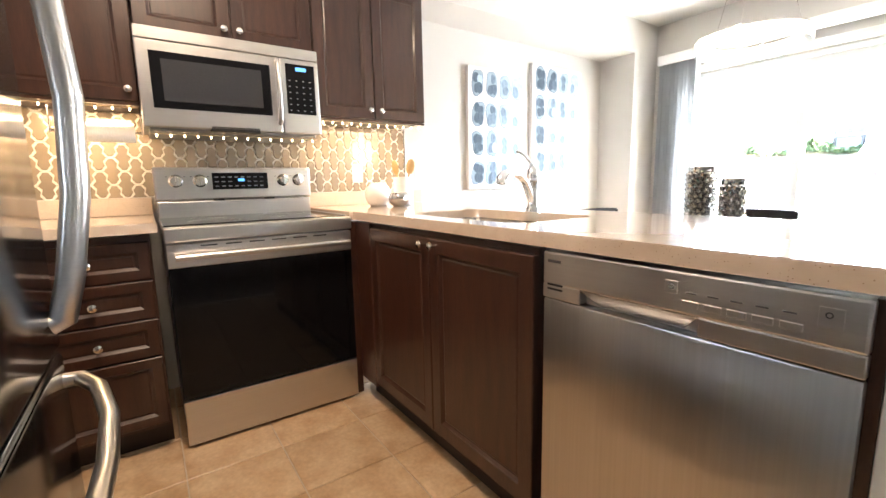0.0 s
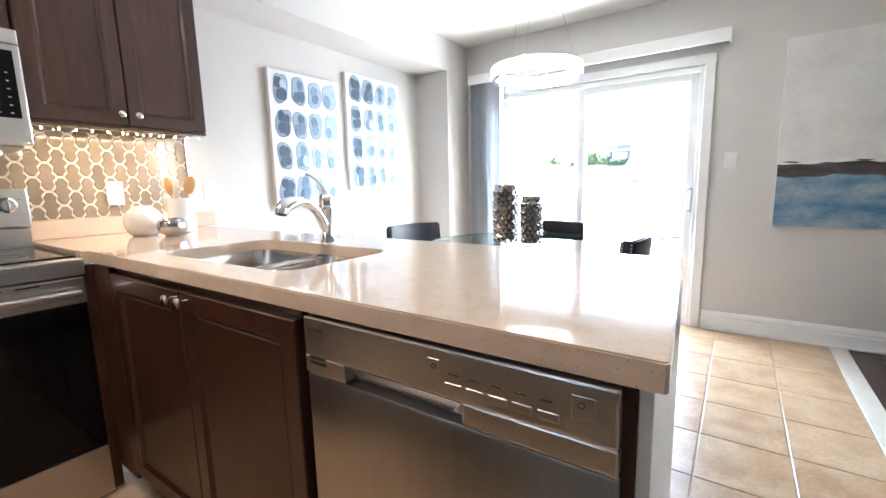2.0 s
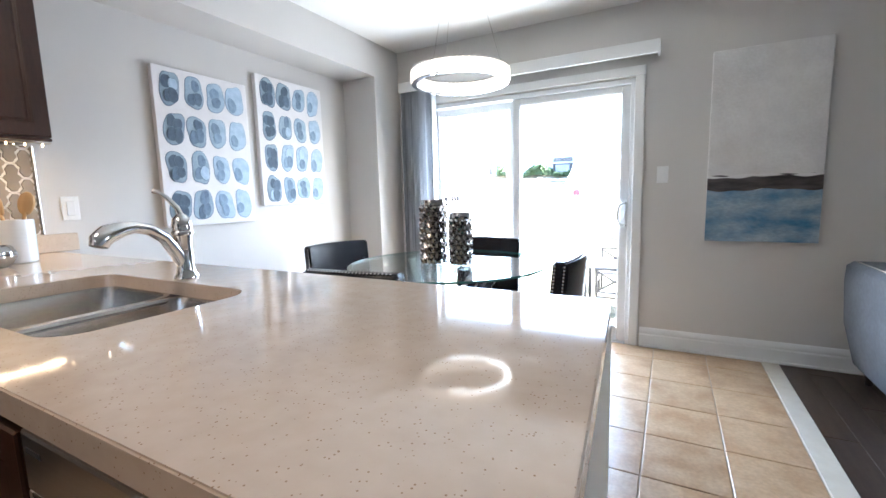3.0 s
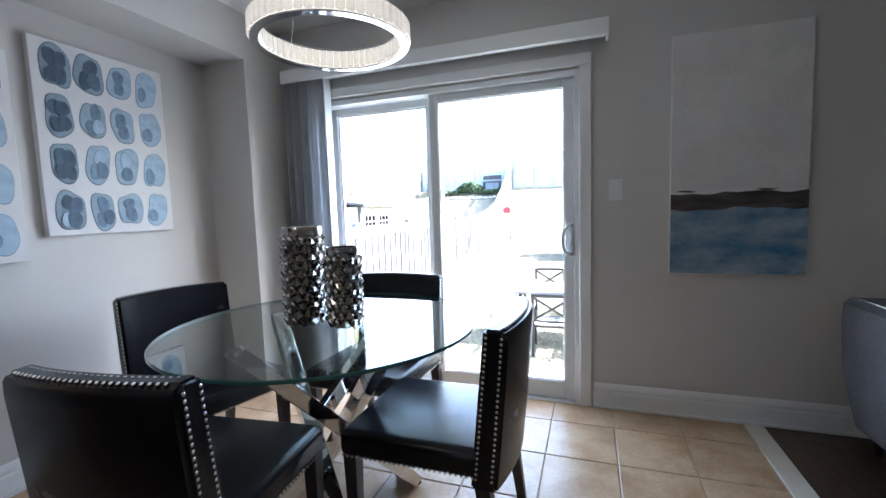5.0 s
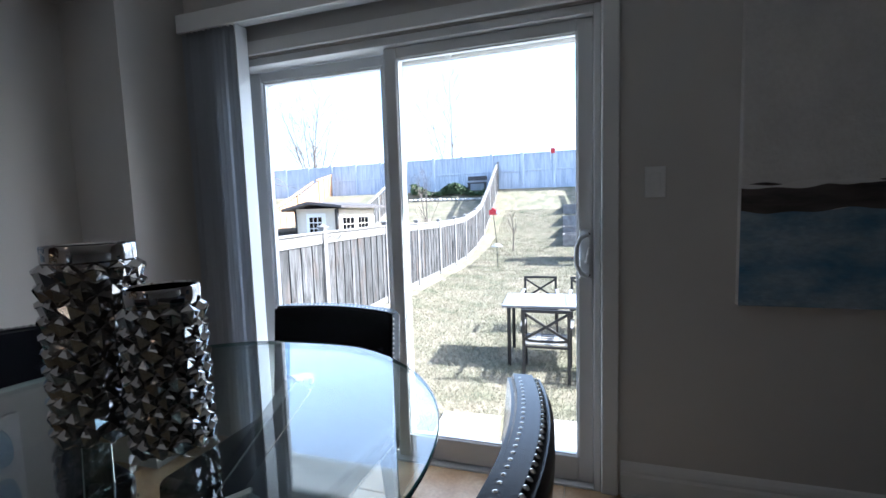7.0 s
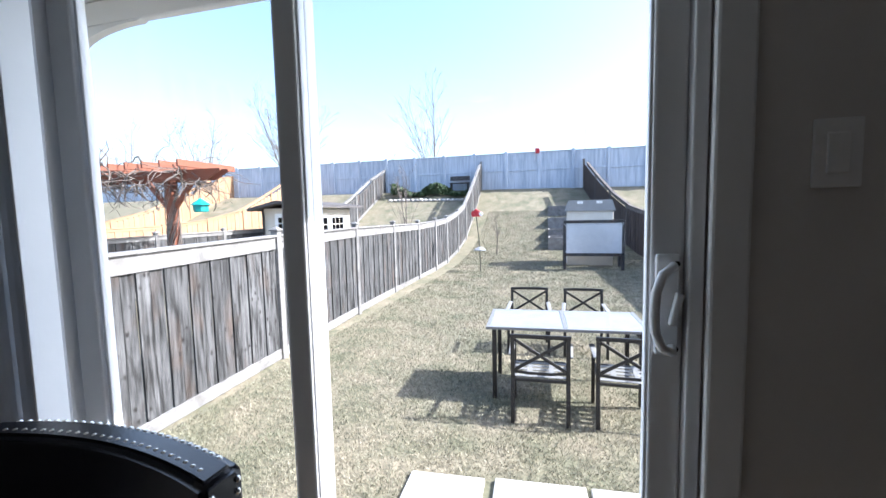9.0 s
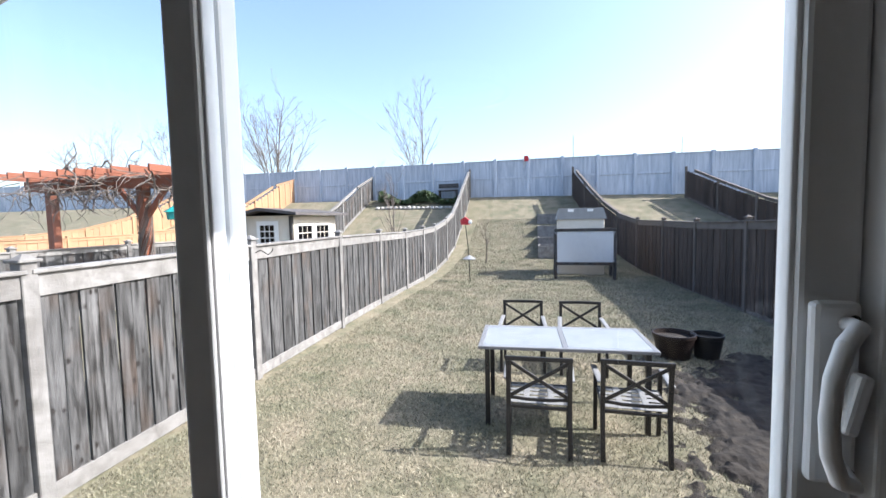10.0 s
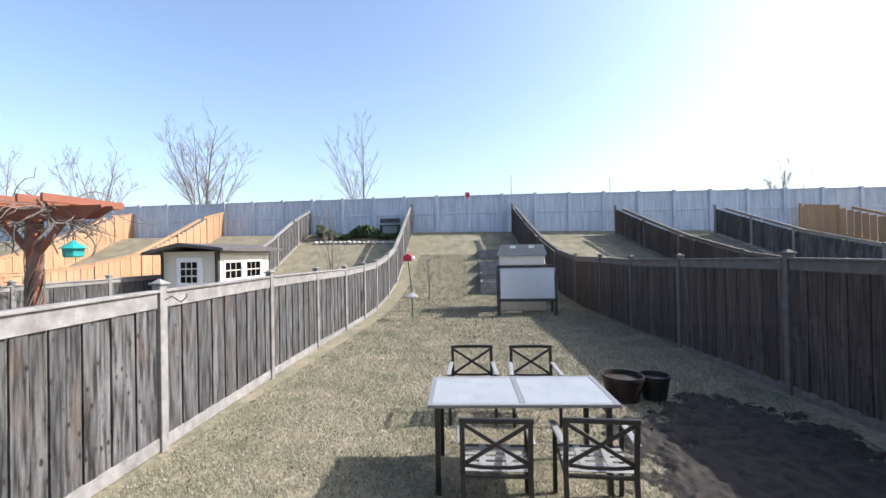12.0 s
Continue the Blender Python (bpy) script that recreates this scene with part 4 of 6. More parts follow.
for s in (-1, 1):
    for f in (0.2, 0.8):
        part("nailhead_trim", nail_rows([((s * (CW / 2 + 0.0005), *back_xyz(s, 0.37 + 0.0168 * k, f)[1:]), (s, 0, 0)) for k in range(27)]), M["nickel"], chair, "row of silver nailheads", smooth=True)
    part("nailhead_trim", nail_rows([((s * (CW / 2 + 0.0005), -0.42 + 0.0172 * k, 0.372), (s, 0, 0)) for k in range(27)]), M["nickel"], chair, smooth=True)
for f in (0.28, 0.72):
    part("nailhead_trim", nail_rows([((u, back_xyz(u / (CW / 2), 0.83, 0.5)[1] + (f - 0.5) * 0.075, 0.822 - 0.005 * (u / (CW / 2)) ** 2 + 0.0105), (0, (f - 0.5) * 2.4, 1)) for u in [-0.215 + 0.0172 * k for k in range(26)]]), M["nickel"], chair, smooth=True)
part("nailhead_trim", nail_rows([((-0.215 + 0.0172 * k, -0.4405, 0.372), (0, -1, 0)) for k in range(26)]), M["nickel"], chair, smooth=True)
# backs stand away from the table
chair.matrix_basis = pose(2.03, -1.15, 0, 0, 0, -90)
copy_thing(chair, pose(1.38, -0.52, 0, 0, 0, -2))
copy_thing(chair, pose(0.54, -1.06, 0, 0, 0, 75.6))
copy_thing(chair, pose(1.318, -1.83, 0, 0, 0, 186))


def knobbly_vase(r, h, rows, at, label):
    """A straight vase set with rows of pointed, overhanging facets and a plain collar."""
    v = thing("knobbly_vase", label, "vase", (*at, TZ))
    part("body", lathe([(0, 0), (r * 0.72, 0), (r * 0.8, 0.004), (r * 0.8, h - 0.034), (r * 0.84, h - 0.03), (r * 0.84, h - 0.003), (r * 0.82, h), (r * 0.78, h - 0.003), (r * 0.76, 0.02), (0, 0.015)], 48), M["gunmetal"], v, "plain collar and core", smooth=True)
    n = 12
    pitch = (h - 0.042) / rows
    w, hh = r * 0.82 * math.pi / n * 1.04, pitch * 0.98
    nb = bmesh.new()
    rim = [nb.verts.new((r * 0.79, y, z)) for y, z in ((-w, 0.25 * hh), (0, 0.72 * hh), (w, 0.25 * hh), (w, -0.35 * hh), (0, -0.8 * hh), (-w, -0.35 * hh))]
    tip = nb.verts.new((r * 0.985, 0, 0.3 * hh))
    left, right = nb.verts.new((r * 0.975, -w * 0.8, 0.1 * hh)), nb.verts.new((r * 0.975, w * 0.8, 0.1 * hh))
    low = nb.verts.new((r * 0.9, 0, -0.62 * hh))
    for q in ((rim[0], left, tip, rim[1]), (rim[1], tip, right, rim[2]), (left, rim[5], low, tip), (tip, low, rim[3], right), (rim[5], rim[4], low), (low, rim[4], rim[3]), (rim[0], rim[5], left), (rim[2], right, rim[3])):
        nb.faces.new(q)
    nub = None
    for j in range(rows):
        for k in range(n):
            m = Matrix.Translation((0, 0, 0.006 + pitch * (j + 0.5))) @ Matrix.Rotation(2 * math.pi * (k + 0.5 * (j % 2)) / n, 4, "Z")
            if nub is None:
                nub = part("facet", nb, M["gunmetal"], v, m=m)
            else:
                shared("facet", nub.data, v, m)
    return v


knobbly_vase(0.088, 0.372, 11, (1.345, -1.2), "tall mirror-silver vase with pointed facets")
knobbly_vase(0.072, 0.296, 9, (1.525, -1.205), "shorter mirror-silver vase with pointed facets")

# ring lamp
lamp = thing("ring_pendant_lamp", "chrome and crystal ring pendant lamp, lit", "pendant lamp", (1.583, -1.29, 1.768))
R = 0.252
part("ring", lathe([(R - 0.024, 0.03), (R + 0.002, 0.03), (R + 0.002, 0.036), (R - 0.024, 0.036), (R - 0.024, 0.03)], 72), M["chrome"], lamp, "chrome ring", smooth=False)
part("lower_ring", lathe([(R - 0.024, -0.036), (R + 0.002, -0.036), (R + 0.002, -0.031), (R - 0.024, -0.031), (R - 0.024, -0.036)], 72), M["chrome"], lamp)
part("led_band", lathe([(R - 0.018, -0.03), (R - 0.006, -0.03), (R - 0.006, 0.029), (R - 0.018, 0.029), (R - 0.018, -0.03)], 72), M["led_ring"], lamp, "glowing band")
cry = bmesh.new()
add_box(cry, -0.006, -0.0135, -0.029, 0.006, 0.0135, 0.029, 0.005, 1)
first = None
NC = 56
for k in range(NC):
    for rr in (R + 0.003, R - 0.027):
        a = 2 * math.pi * (k + (0.5 if rr < R else 0)) / NC
        m = Matrix.Translation((rr * math.cos(a), rr * math.sin(a), 0)) @ Matrix.Rotation(a, 4, "Z") @ Matrix.Diagonal((1, rr / R, 1, 1))
        if first is None:
            first = part("crystal", cry, M["crystal"], lamp, "square-cut crystal", m=m)
        else:
            shared("crystal", first.data, lamp, m)
for k in range(3):
    a = radians(40 + 120 * k)
    part("cable", tube([((R - 0.011) * math.cos(a), (R - 0.011) * math.sin(a), 0.035), (0.05 * math.cos(a), 0.05 * math.sin(a), 0.655)], 0.0012, 6), M["nickel"], lamp)
part("canopy", lathe([(0, 0.65), (0.07, 0.65), (0.075, 0.655), (0.075, 0.6715), (0, 0.6715)], 32), M["trim"], lamp, smooth=True)


def blue_wash(name, pale, dark, k):
    """Watercolour: pale pigment pooling to darker patches."""
    return mat(name, pale, 0.8, second=dark, scale=17 + 4 * k, amount=0.4, detail=4, fine=0.25)


FIELD = [blue_wash("watercolour_field", tuple(c * f for c in (0.40, 0.49, 0.57)), tuple(c * f for c in (0.24, 0.33, 0.42)), i) for i, f in enumerate((0.85, 1.0, 1.15, 1.3))]
POOL = [blue_wash("watercolour_pool", tuple(c * f for c in (0.17, 0.235, 0.31)), tuple(c * f for c in (0.075, 0.11, 0.16)), i) for i, f in enumerate((0.75, 0.95, 1.35, 1.8))]
RIM = [blue_wash("watercolour_rim", tuple(c * f for c in (0.07, 0.1, 0.14)), tuple(c * f for c in (0.2, 0.26, 0.32)), i) for i, f in enumerate((1.0, 1.2, 1.6, 2.0))]


def blob_bm(w, h, seed, y, power=3.0):
    rnd = random.Random(seed)
    ph = [rnd.uniform(0, 6.28) for _ in range(3)]
    n = 26
    pts = []
    for k in range(n):
        a = 2 * math.pi * k / n
        c, s = math.cos(a), math.sin(a)
        q = (abs(c) ** power + abs(s) ** power) ** (-1 / power)
        q *= 1 + 0.07 * math.sin(2 * a + ph[0]) + 0.04 * math.sin(3 * a + ph[2]) + 0.03 * math.sin(5 * a + ph[1])
        pts.append((w * q * c, h * q * s))
    bm = bmesh.new()
    lo = [bm.verts.new((x, y, z)) for x, z in pts]
    hi = [bm.verts.new((x, y - 0.0008, z)) for x, z in pts]
    bm.faces.new(hi)
    for i in range(n):
        j = (i + 1) % n
        bm.faces.new((lo[i], lo[j], hi[j], hi[i]))
    return bm


def blue_picture(y0, y1, z0, z1, seed):
    """A white canvas with four rows of four washes: a pale field with a dark rim and darker rounds pooled in it."""
    w, h = y1 - y0, z1 - z0
    p = thing("canvas_picture", "white canvas with rows of blue-grey watercolour shapes", "painting", (0.002, y0, z0), 90, group="blue watercolour canvases")
    part("canvas", box(0, -0.033, 0, w, 0, h, 0.004), M["canvas"], p)
    rnd = random.Random(seed)
    spots = (((-0.3, 0.42), (0.28, 0.3), (-0.25, -0.4), (0.3, -0.42)), ((0.12, 0.4), (-0.2, -0.42), (0.34, -0.3)), ((-0.12, 0.3), (-0.05, -0.38)), ((-0.42, -0.35),))
    for i in range(4):
        for j in range(4):
            cx, cz = w * (0.155 + 0.232 * i) + rnd.uniform(-0.006, 0.006), h * (0.87 - 0.246 * j) + rnd.uniform(-0.008, 0.008)
            bw, bh = w * rnd.uniform(0.09, 0.104), h * rnd.uniform(0.092, 0.108)
            tone = min(3, max(0, i + rnd.choice((0, 0, 0, -1 if j < 2 else 1))))
            key = seed * 400 + i * 40 + j * 8
            sh = part("shape", blob_bm(bw, bh, key, -0.0334), RIM[tone], p, m=pose(cx, 0, cz, 0, rnd.uniform(-7, 7), 0))
            part("wash", blob_bm(bw * 0.95, bh * 0.955, key, -0.0343), FIELD[tone], sh, m=pose(0.0006, 0, 0.001))
            for q, (dx, dz) in enumerate(spots[i]):
                rx, rz = bw * rnd.uniform(0.4, 0.52), bh * rnd.uniform(0.36, 0.5)
                at = (dx * bw + rnd.uniform(-0.004, 0.004), dz * bh + rnd.uniform(-0.006, 0.006))
                deep = min(3, max(0, tone + (rnd.random() < 0.35)))
                part("wash", blob_bm(rx, rz, key + q + 1, -0.0352 - 0.0018 * q, 2.2), RIM[deep], sh, m=pose(at[0], 0, at[1]))
                part("wash", blob_bm(rx * 0.93, rz * 0.94, key + q + 1, -0.0361 - 0.0018 * q, 2.2), POOL[deep] if rnd.random() < 0.92 else FIELD[3], sh, m=pose(at[0] + 0.0008, 0, at[1]))
    return p


blue_picture(-1.985, -1.388, 1.012, 1.92, 3)
blue_picture(-1.31, -0.685, 1.115, 2.022, 5)

sea = thing("seascape_canvas", "tall canvas, white above a dark band and blue sea", "painting", (2.793, -0.002, 0.804))
part("canvas", box(0, -0.034, 0, 0.597, 0, 1.22, 0.004), mat("white_impasto", (0.66, 0.64, 0.62), 0.7, second=(0.76, 0.74, 0.72), scale=7, amount=0.7, bump=0.35, bump_scale=60, fine=0.2), sea)


def band_bm(z0, z1, seed, y):
    rnd = random.Random(seed)
    n = 40
    ph = [rnd.uniform(0, 6) for _ in range(4)]
    edge = lambda u, b: 0.006 * math.sin(9 * u + ph[b]) + 0.004 * math.sin(23 * u + ph[b + 1])
    bm = bmesh.new()
    rows = [[bm.verts.new((0.5965 * k / n + 0.0003, yy, z)) for k in range(n + 1) for z in ((z0 + (edge(k / n, 0) if z0 > 0.01 else 0)) if b == 0 else z1 + edge(k / n, 2),)] for b in (0, 1) for yy in (y,)]
    for k in range(n):
        bm.faces.new((rows[0][k], rows[0][k + 1], rows[1][k + 1], rows[1][k]))
    ret = bmesh.ops.extrude_face_region(bm, geom=list(bm.faces))
    bmesh.ops.translate(bm, vec=(0, 0.0009, 0), verts=[g for g in ret["geom"] if isinstance(g, bmesh.types.BMVert)])
    return bm


part("sea_band", band_bm(0.001, 0.338, 4, -0.0352), mat("sea_blue_paint", (0.06, 0.19, 0.33), 0.5, second=(0.34, 0.41, 0.47), scale=5, amount=0.7, stretch=(1, 1, 2.2), bump=0.3, bump_scale=50, fine=0.3), sea)
part("dark_band", band_bm(0.334, 0.425, 9, -0.0364), mat("dark_brown_paint", (0.03, 0.025, 0.025), 0.45, second=(0.13, 0.11, 0.1), scale=6, amount=0.6, stretch=(1, 1, 5), bump=0.3, bump_scale=50), sea)
part("foam_line", band_bm(0.418, 0.431, 12, -0.037), M["canvas"], sea)

# sofa end beyond the wooden floor's edge
sofa = thing("grey_sofa", "grey velvet sofa with silver nailhead trim", "sofa", (3.545, -0.62, 0))
ab = bmesh.new()
sec = [(0.03, 0.1), (-0.03, 0.35), (-0.045, 0.6), (-0.04, 0.69), (-0.01, 0.715), (0.12, 0.715), (0.17, 0.68), (0.17, 0.1)]
ends = [[ab.verts.new((x, y, z)) for x, z in sec] for y in (-0.42, 0.5)]
for i in range(len(sec)):
    j = (i + 1) % len(sec)
    ab.faces.new((ends[0][i], ends[0][j], ends[1][j], ends[1][i]))
ab.faces.new(ends[0])
ab.faces.new(ends[1][::-1])
bmesh.ops.bevel(ab, geom=[e for e in ab.edges if e.calc_face_angle(0) > 0.2], offset=0.02, segments=3, affect="EDGES", clamp_overlap=True)
part("arm", ab, M["sofa"], sofa, smooth=True)
part("backrest", box(0.172, 0.25, 0.12, 1.6, 0.5, 0.8, 0.06, 4), M["sofa"], sofa, smooth=True)
part("seat_cushion", box(0.175, -0.46, 0.28, 0.88, 0.245, 0.46, 0.05, 4), M["sofa"], sofa, smooth=True)
part("seat_cushion", box(0.885, -0.46, 0.28, 1.6, 0.245, 0.46, 0.05, 4), M["sofa"], sofa, smooth=True)
part("seat_base", box(0.172, -0.42, 0.1, 1.6, 0.245, 0.278, 0.02, 2), M["sofa"], sofa, smooth=True)
for lx in (0.09, 1.5):
    for ly in (-0.36, 0.44):
        part("leg", lathe([(0, 0), (0.018, 0), (0.028, 0.1), (0.028, 0.13), (0, 0.13)], 14, pose(lx, ly, 0)), M["leg_wood"], sofa)
part("nailhead_trim", nail_rows([((0.0, -0.41 + 0.018 * k, 0.7155), (0, 0, 1)) for k in range(50)] + [((-0.02 + 0.0009 * (k % 3), -0.4205, 0.68 - 0.018 * k), (0, -1, 0)) for k in range(24)]), M["nickel"], sofa, "row of silver nailheads")

# unseen fixture, added to go with the warm kitchen fill
ceil_lamp = thing("ceiling_lamp", "assumed flush ceiling lamp over the kitchen, out of view, lit", "ceiling lamp", (1.35, -3.85, 2.44))
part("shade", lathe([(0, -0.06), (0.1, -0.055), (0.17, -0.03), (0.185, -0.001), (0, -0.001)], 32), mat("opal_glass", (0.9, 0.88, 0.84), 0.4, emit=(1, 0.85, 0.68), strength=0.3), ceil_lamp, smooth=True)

# ---- garden ----


def weathered(m, knot, patch):
    """Knots and brown unbleached patches in old boards."""
    t = m.node_tree
    n, ln = t.nodes, t.links
    b = n["Principled BSDF"]
    src = b.inputs["Base Color"].links[0].from_socket
    mp = n["Mapping"]
    un = n.new("ShaderNodeVectorMath")
    un.operation = "MULTIPLY"
    un.inputs[1].default_value = (1.2, 1.2, 9.0)
    ln.new(mp.outputs[0], un.inputs[0])
    big = n.new("ShaderNodeTexNoise")
    big.inputs["Scale"].default_value = 0.35
    ln.new(un.outputs[0], big.inputs["Vector"])
    br = n.new("ShaderNodeValToRGB")
    br.color_ramp.elements[0].position, br.color_ramp.elements[1].position = 0.54, 0.72
    br.color_ramp.elements[0].color, br.color_ramp.elements[1].color = (0, 0, 0, 1), (0.55, 0.55, 0.55, 1)
    ln.new(big.outputs["Fac"], br.inputs["Fac"])
    m1 = n.new("ShaderNodeMix")
    m1.data_type = "RGBA"
    m1.inputs["B"].default_value = (*patch, 1)
    ln.new(br.outputs["Color"], m1.inputs["Factor"])
    ln.new(src, m1.inputs["A"])
    vor = n.new("ShaderNodeTexVoronoi")
    vor.inputs["Scale"].default_value = 1.6
    ln.new(un.outputs[0], vor.inputs["Vector"])
    kr = n.new("ShaderNodeValToRGB")
    e = kr.color_ramp.elements
    e[0].position, e[1].position = 0.1, 0.24
    e[0].color, e[1].color = (1, 1, 1, 1), (0, 0, 0, 1)
    ln.new(vor.outputs["Distance"], kr.inputs["Fac"])
    m2 = n.new("ShaderNodeMix")
    m2.data_type = "RGBA"
    m2.inputs["B"].default_value = (*knot, 1)
    ln.new(kr.outputs["Color"], m2.inputs["Factor"])
    ln.new(m1.outputs["Result"], m2.inputs["A"])
    ln.new(m2.outputs["Result"], b.inputs["Base Color"])
    return m


M["wood_grey"] = weathered(mat("weathered_fence_wood", (0.012, 0.0115, 0.011), 0.88, second=(0.118, 0.117, 0.118), scale=5, stretch=(6, 6, 0.5), amount=0.85, bump=0.5, bump_scale=35, vary=0.3, fine=0.85), (0.014, 0.011, 0.01), (0.1, 0.066, 0.048))
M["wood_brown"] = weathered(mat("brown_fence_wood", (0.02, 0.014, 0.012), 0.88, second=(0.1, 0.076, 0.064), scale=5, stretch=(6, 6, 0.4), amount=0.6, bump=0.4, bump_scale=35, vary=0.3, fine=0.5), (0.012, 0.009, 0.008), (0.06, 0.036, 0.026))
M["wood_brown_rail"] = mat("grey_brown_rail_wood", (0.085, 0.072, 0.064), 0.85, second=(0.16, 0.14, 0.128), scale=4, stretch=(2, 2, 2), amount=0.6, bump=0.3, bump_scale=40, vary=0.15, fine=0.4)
M["wood_rail"] = mat("pale_weathered_wood", (0.15, 0.142, 0.135), 0.85, second=(0.25, 0.243, 0.235), scale=4, stretch=(2, 2, 2), amount=0.7, bump=0.35, bump_scale=40, vary=0.14, fine=0.5)
M["wood_new"] = mat("new_cedar", (0.3, 0.17, 0.09), 0.8, second=(0.39, 0.25, 0.15), scale=4, stretch=(7, 7, 0.6), bump=0.2, bump_scale=40, vary=0.1, fine=0.2)
M["barrier"] = mat("grey_barrier_panel", (0.33, 0.38, 0.46), 0.8, second=(0.5, 0.55, 0.63), scale=2.5, stretch=(4, 4, 0.3), amount=0.8, bump=0.2, bump_scale=25, vary=0.05, fine=0.2)
M["grass"] = mat("dry_lawn", (0.24, 0.205, 0.145), 0.95, second=(0.13, 0.128, 0.08), scale=2.2, amount=0.7, bump=1.0, bump_scale=38, fine=0.9, detail=8)
M["blade"] = mat("grass_blade", (0.4, 0.355, 0.27), 0.8, second=(0.19, 0.2, 0.13), scale=1.6, amount=0.6)
bt = M["blade"].node_tree
bgeo, bmr, bhs = bt.nodes.new("ShaderNodeNewGeometry"), bt.nodes.new("ShaderNodeMapRange"), bt.nodes.new("ShaderNodeHueSaturation")
bmr.inputs["To Min"].default_value, bmr.inputs["To Max"].default_value = 0.25, 1.5
bsrc = bt.nodes["Principled BSDF"].inputs["Base Color"].links[0].from_socket
bt.links.new(bgeo.outputs["Random Per Island"], bmr.inputs["Value"])
bt.links.new(bmr.outputs[0], bhs.inputs["Value"])
bt.links.new(bsrc, bhs.inputs["Color"])
bt.links.new(bhs.outputs["Color"], bt.nodes["Principled BSDF"].inputs["Base Color"])
M["soil"] = mat("bare_soil", (0.012, 0.01, 0.009), 0.95, second=(0.045, 0.037, 0.03), scale=9, amount=0.7, bump=1.0, bump_scale=30, fine=0.5)
M["paver"] = mat("concrete_paver", (0.5, 0.48, 0.45), 0.85, second=(0.58, 0.56, 0.53), scale=9, bump=0.25, bump_scale=120, fine=0.3)
M["bark"] = mat("bare_bark", (0.1, 0.082, 0.072), 0.9, second=(0.19, 0.16, 0.14), scale=8, bump=0.4, bump_scale=30)
M["iron"] = mat("dark_patio_metal", (0.012, 0.011, 0.011), 0.42, second=(0.022, 0.02, 0.019), scale=20, bump=0.05, bump_scale=80)
# table frame: sky sheen on dark metal, put into the base colour as grey
M["sky_sheen_metal"] = mat("dark_metal_with_sky_sheen", (0.16, 0.16, 0.165), 0.35, second=(0.2, 0.2, 0.2), scale=20, bump=0.05, bump_scale=80)
M["frosted"] = mat("frosted_tabletop", (0.25, 0.265, 0.275), 0.16, second=(0.31, 0.325, 0.335), scale=6, bump=0.15, bump_scale=160)
M["strap"] = mat("pale_seat_strap", (0.2, 0.2, 0.2), 0.5, second=(0.28, 0.28, 0.28), scale=20)
M["stucco"] = mat("cream_stucco", (0.6, 0.55, 0.47), 0.9, second=(0.68, 0.63, 0.55), scale=4, bump=0.4, bump_scale=90)
M["roof"] = mat("dark_roof", (0.07, 0.065, 0.065), 0.9, second=(0.11, 0.1, 0.1), scale=9, bump=0.4, bump_scale=40)
M["red_cedar"] = mat("red_pergola_wood", (0.17, 0.055, 0.03), 0.75, second=(0.26, 0.095, 0.055), scale=5, stretch=(1, 6, 6), bump=0.2, bump_scale=40, fine=0.2)
M["teal"] = mat("teal_paint", (0.01, 0.25, 0.24), 0.5, second=(0.02, 0.3, 0.29), scale=10)
M["red"] = mat("red_paint", (0.4, 0.02, 0.03), 0.5, second=(0.5, 0.03, 0.04), scale=10)
M["lattice"] = mat("white_lattice", (0.66, 0.67, 0.68), 0.7, second=(0.56, 0.57, 0.59), scale=12, bump=0.3, bump_scale=60, fine=0.3)
M["shrub"] = mat("evergreen_leaf", (0.025, 0.05, 0.02), 0.7, second=(0.05, 0.08, 0.03), scale=3)
M["stone"] = mat("garden_stone", (0.35, 0.33, 0.3), 0.9, second=(0.45, 0.43, 0.4), scale=9, bump=0.4, bump_scale=30, vary=0.2)
M["terracotta"] = mat("brown_pot", (0.012, 0.007, 0.006), 0.5, second=(0.018, 0.01, 0.008), scale=8)
M["flag_white"] = mat("white_cloth", (0.75, 0.74, 0.73), 0.8)

RISE = ((-50, -0.745), (12.5, -0.745), (14.2, -0.69), (16.2, -0.47), (18.2, -0.1), (21, 1.0), (24.3, 2.45), (27, 2.65), (4000, 2.65))


def ground_z(x, y):
    for (ya, za), (yb, zb) in zip(RISE, RISE[1:]):
        if y <= yb:
            z = za + (zb - za) * (y - ya) / (yb - ya)
            break
    return z


def wall_y(x):
    """Where the long barrier stands."""
    return 24.45 - 0.01 * x


def lawn_z(x, y):
    w = 0.025 * noise.noise((x * 0.5, y * 0.5, 3)) + 0.008 * noise.noise((x * 2.5, y * 2.5, 9))
    return ground_z(x, y - 0.035 * max(-20, min(20, x + 2)) if y > 12.5 else y) + (w if 0.2 < y < 60 and abs(x) < 60 else 0)


xs = [-1500, -500, -200, -100, -60, -40, -30, -24, -20, -17, -14] + [-12 + 0.35 * k for k in range(72)] + [14, 16, 18, 21, 24, 28, 34, 42, 60, 100, 200, 500, 1500]
ys = [-1500, -300, -60, -20, -8, -4, -1.5, 0.172] + [0.5 + 0.35 * k for k in range(70)] + [26, 28, 31, 36, 44, 60, 100, 250, 700, 1500]
gm = bmesh.new()
gv = [[gm.verts.new((x, y, lawn_z(x, y))) for x in xs] for y in ys]
for r0, r1 in zip(gv, gv[1:]):
    for k in range(len(xs) - 1):
        gm.faces.new((r0[k], r0[k + 1], r1[k + 1], r1[k]))
structure("ground", gm, M["grass"], "dry patchy spring lawn rising to the rear barrier", smooth=True)


def slope_tilt(p, q):
    return math.atan2(q[2] - p[2], math.hypot(q[0] - p[0], q[1] - p[1]))


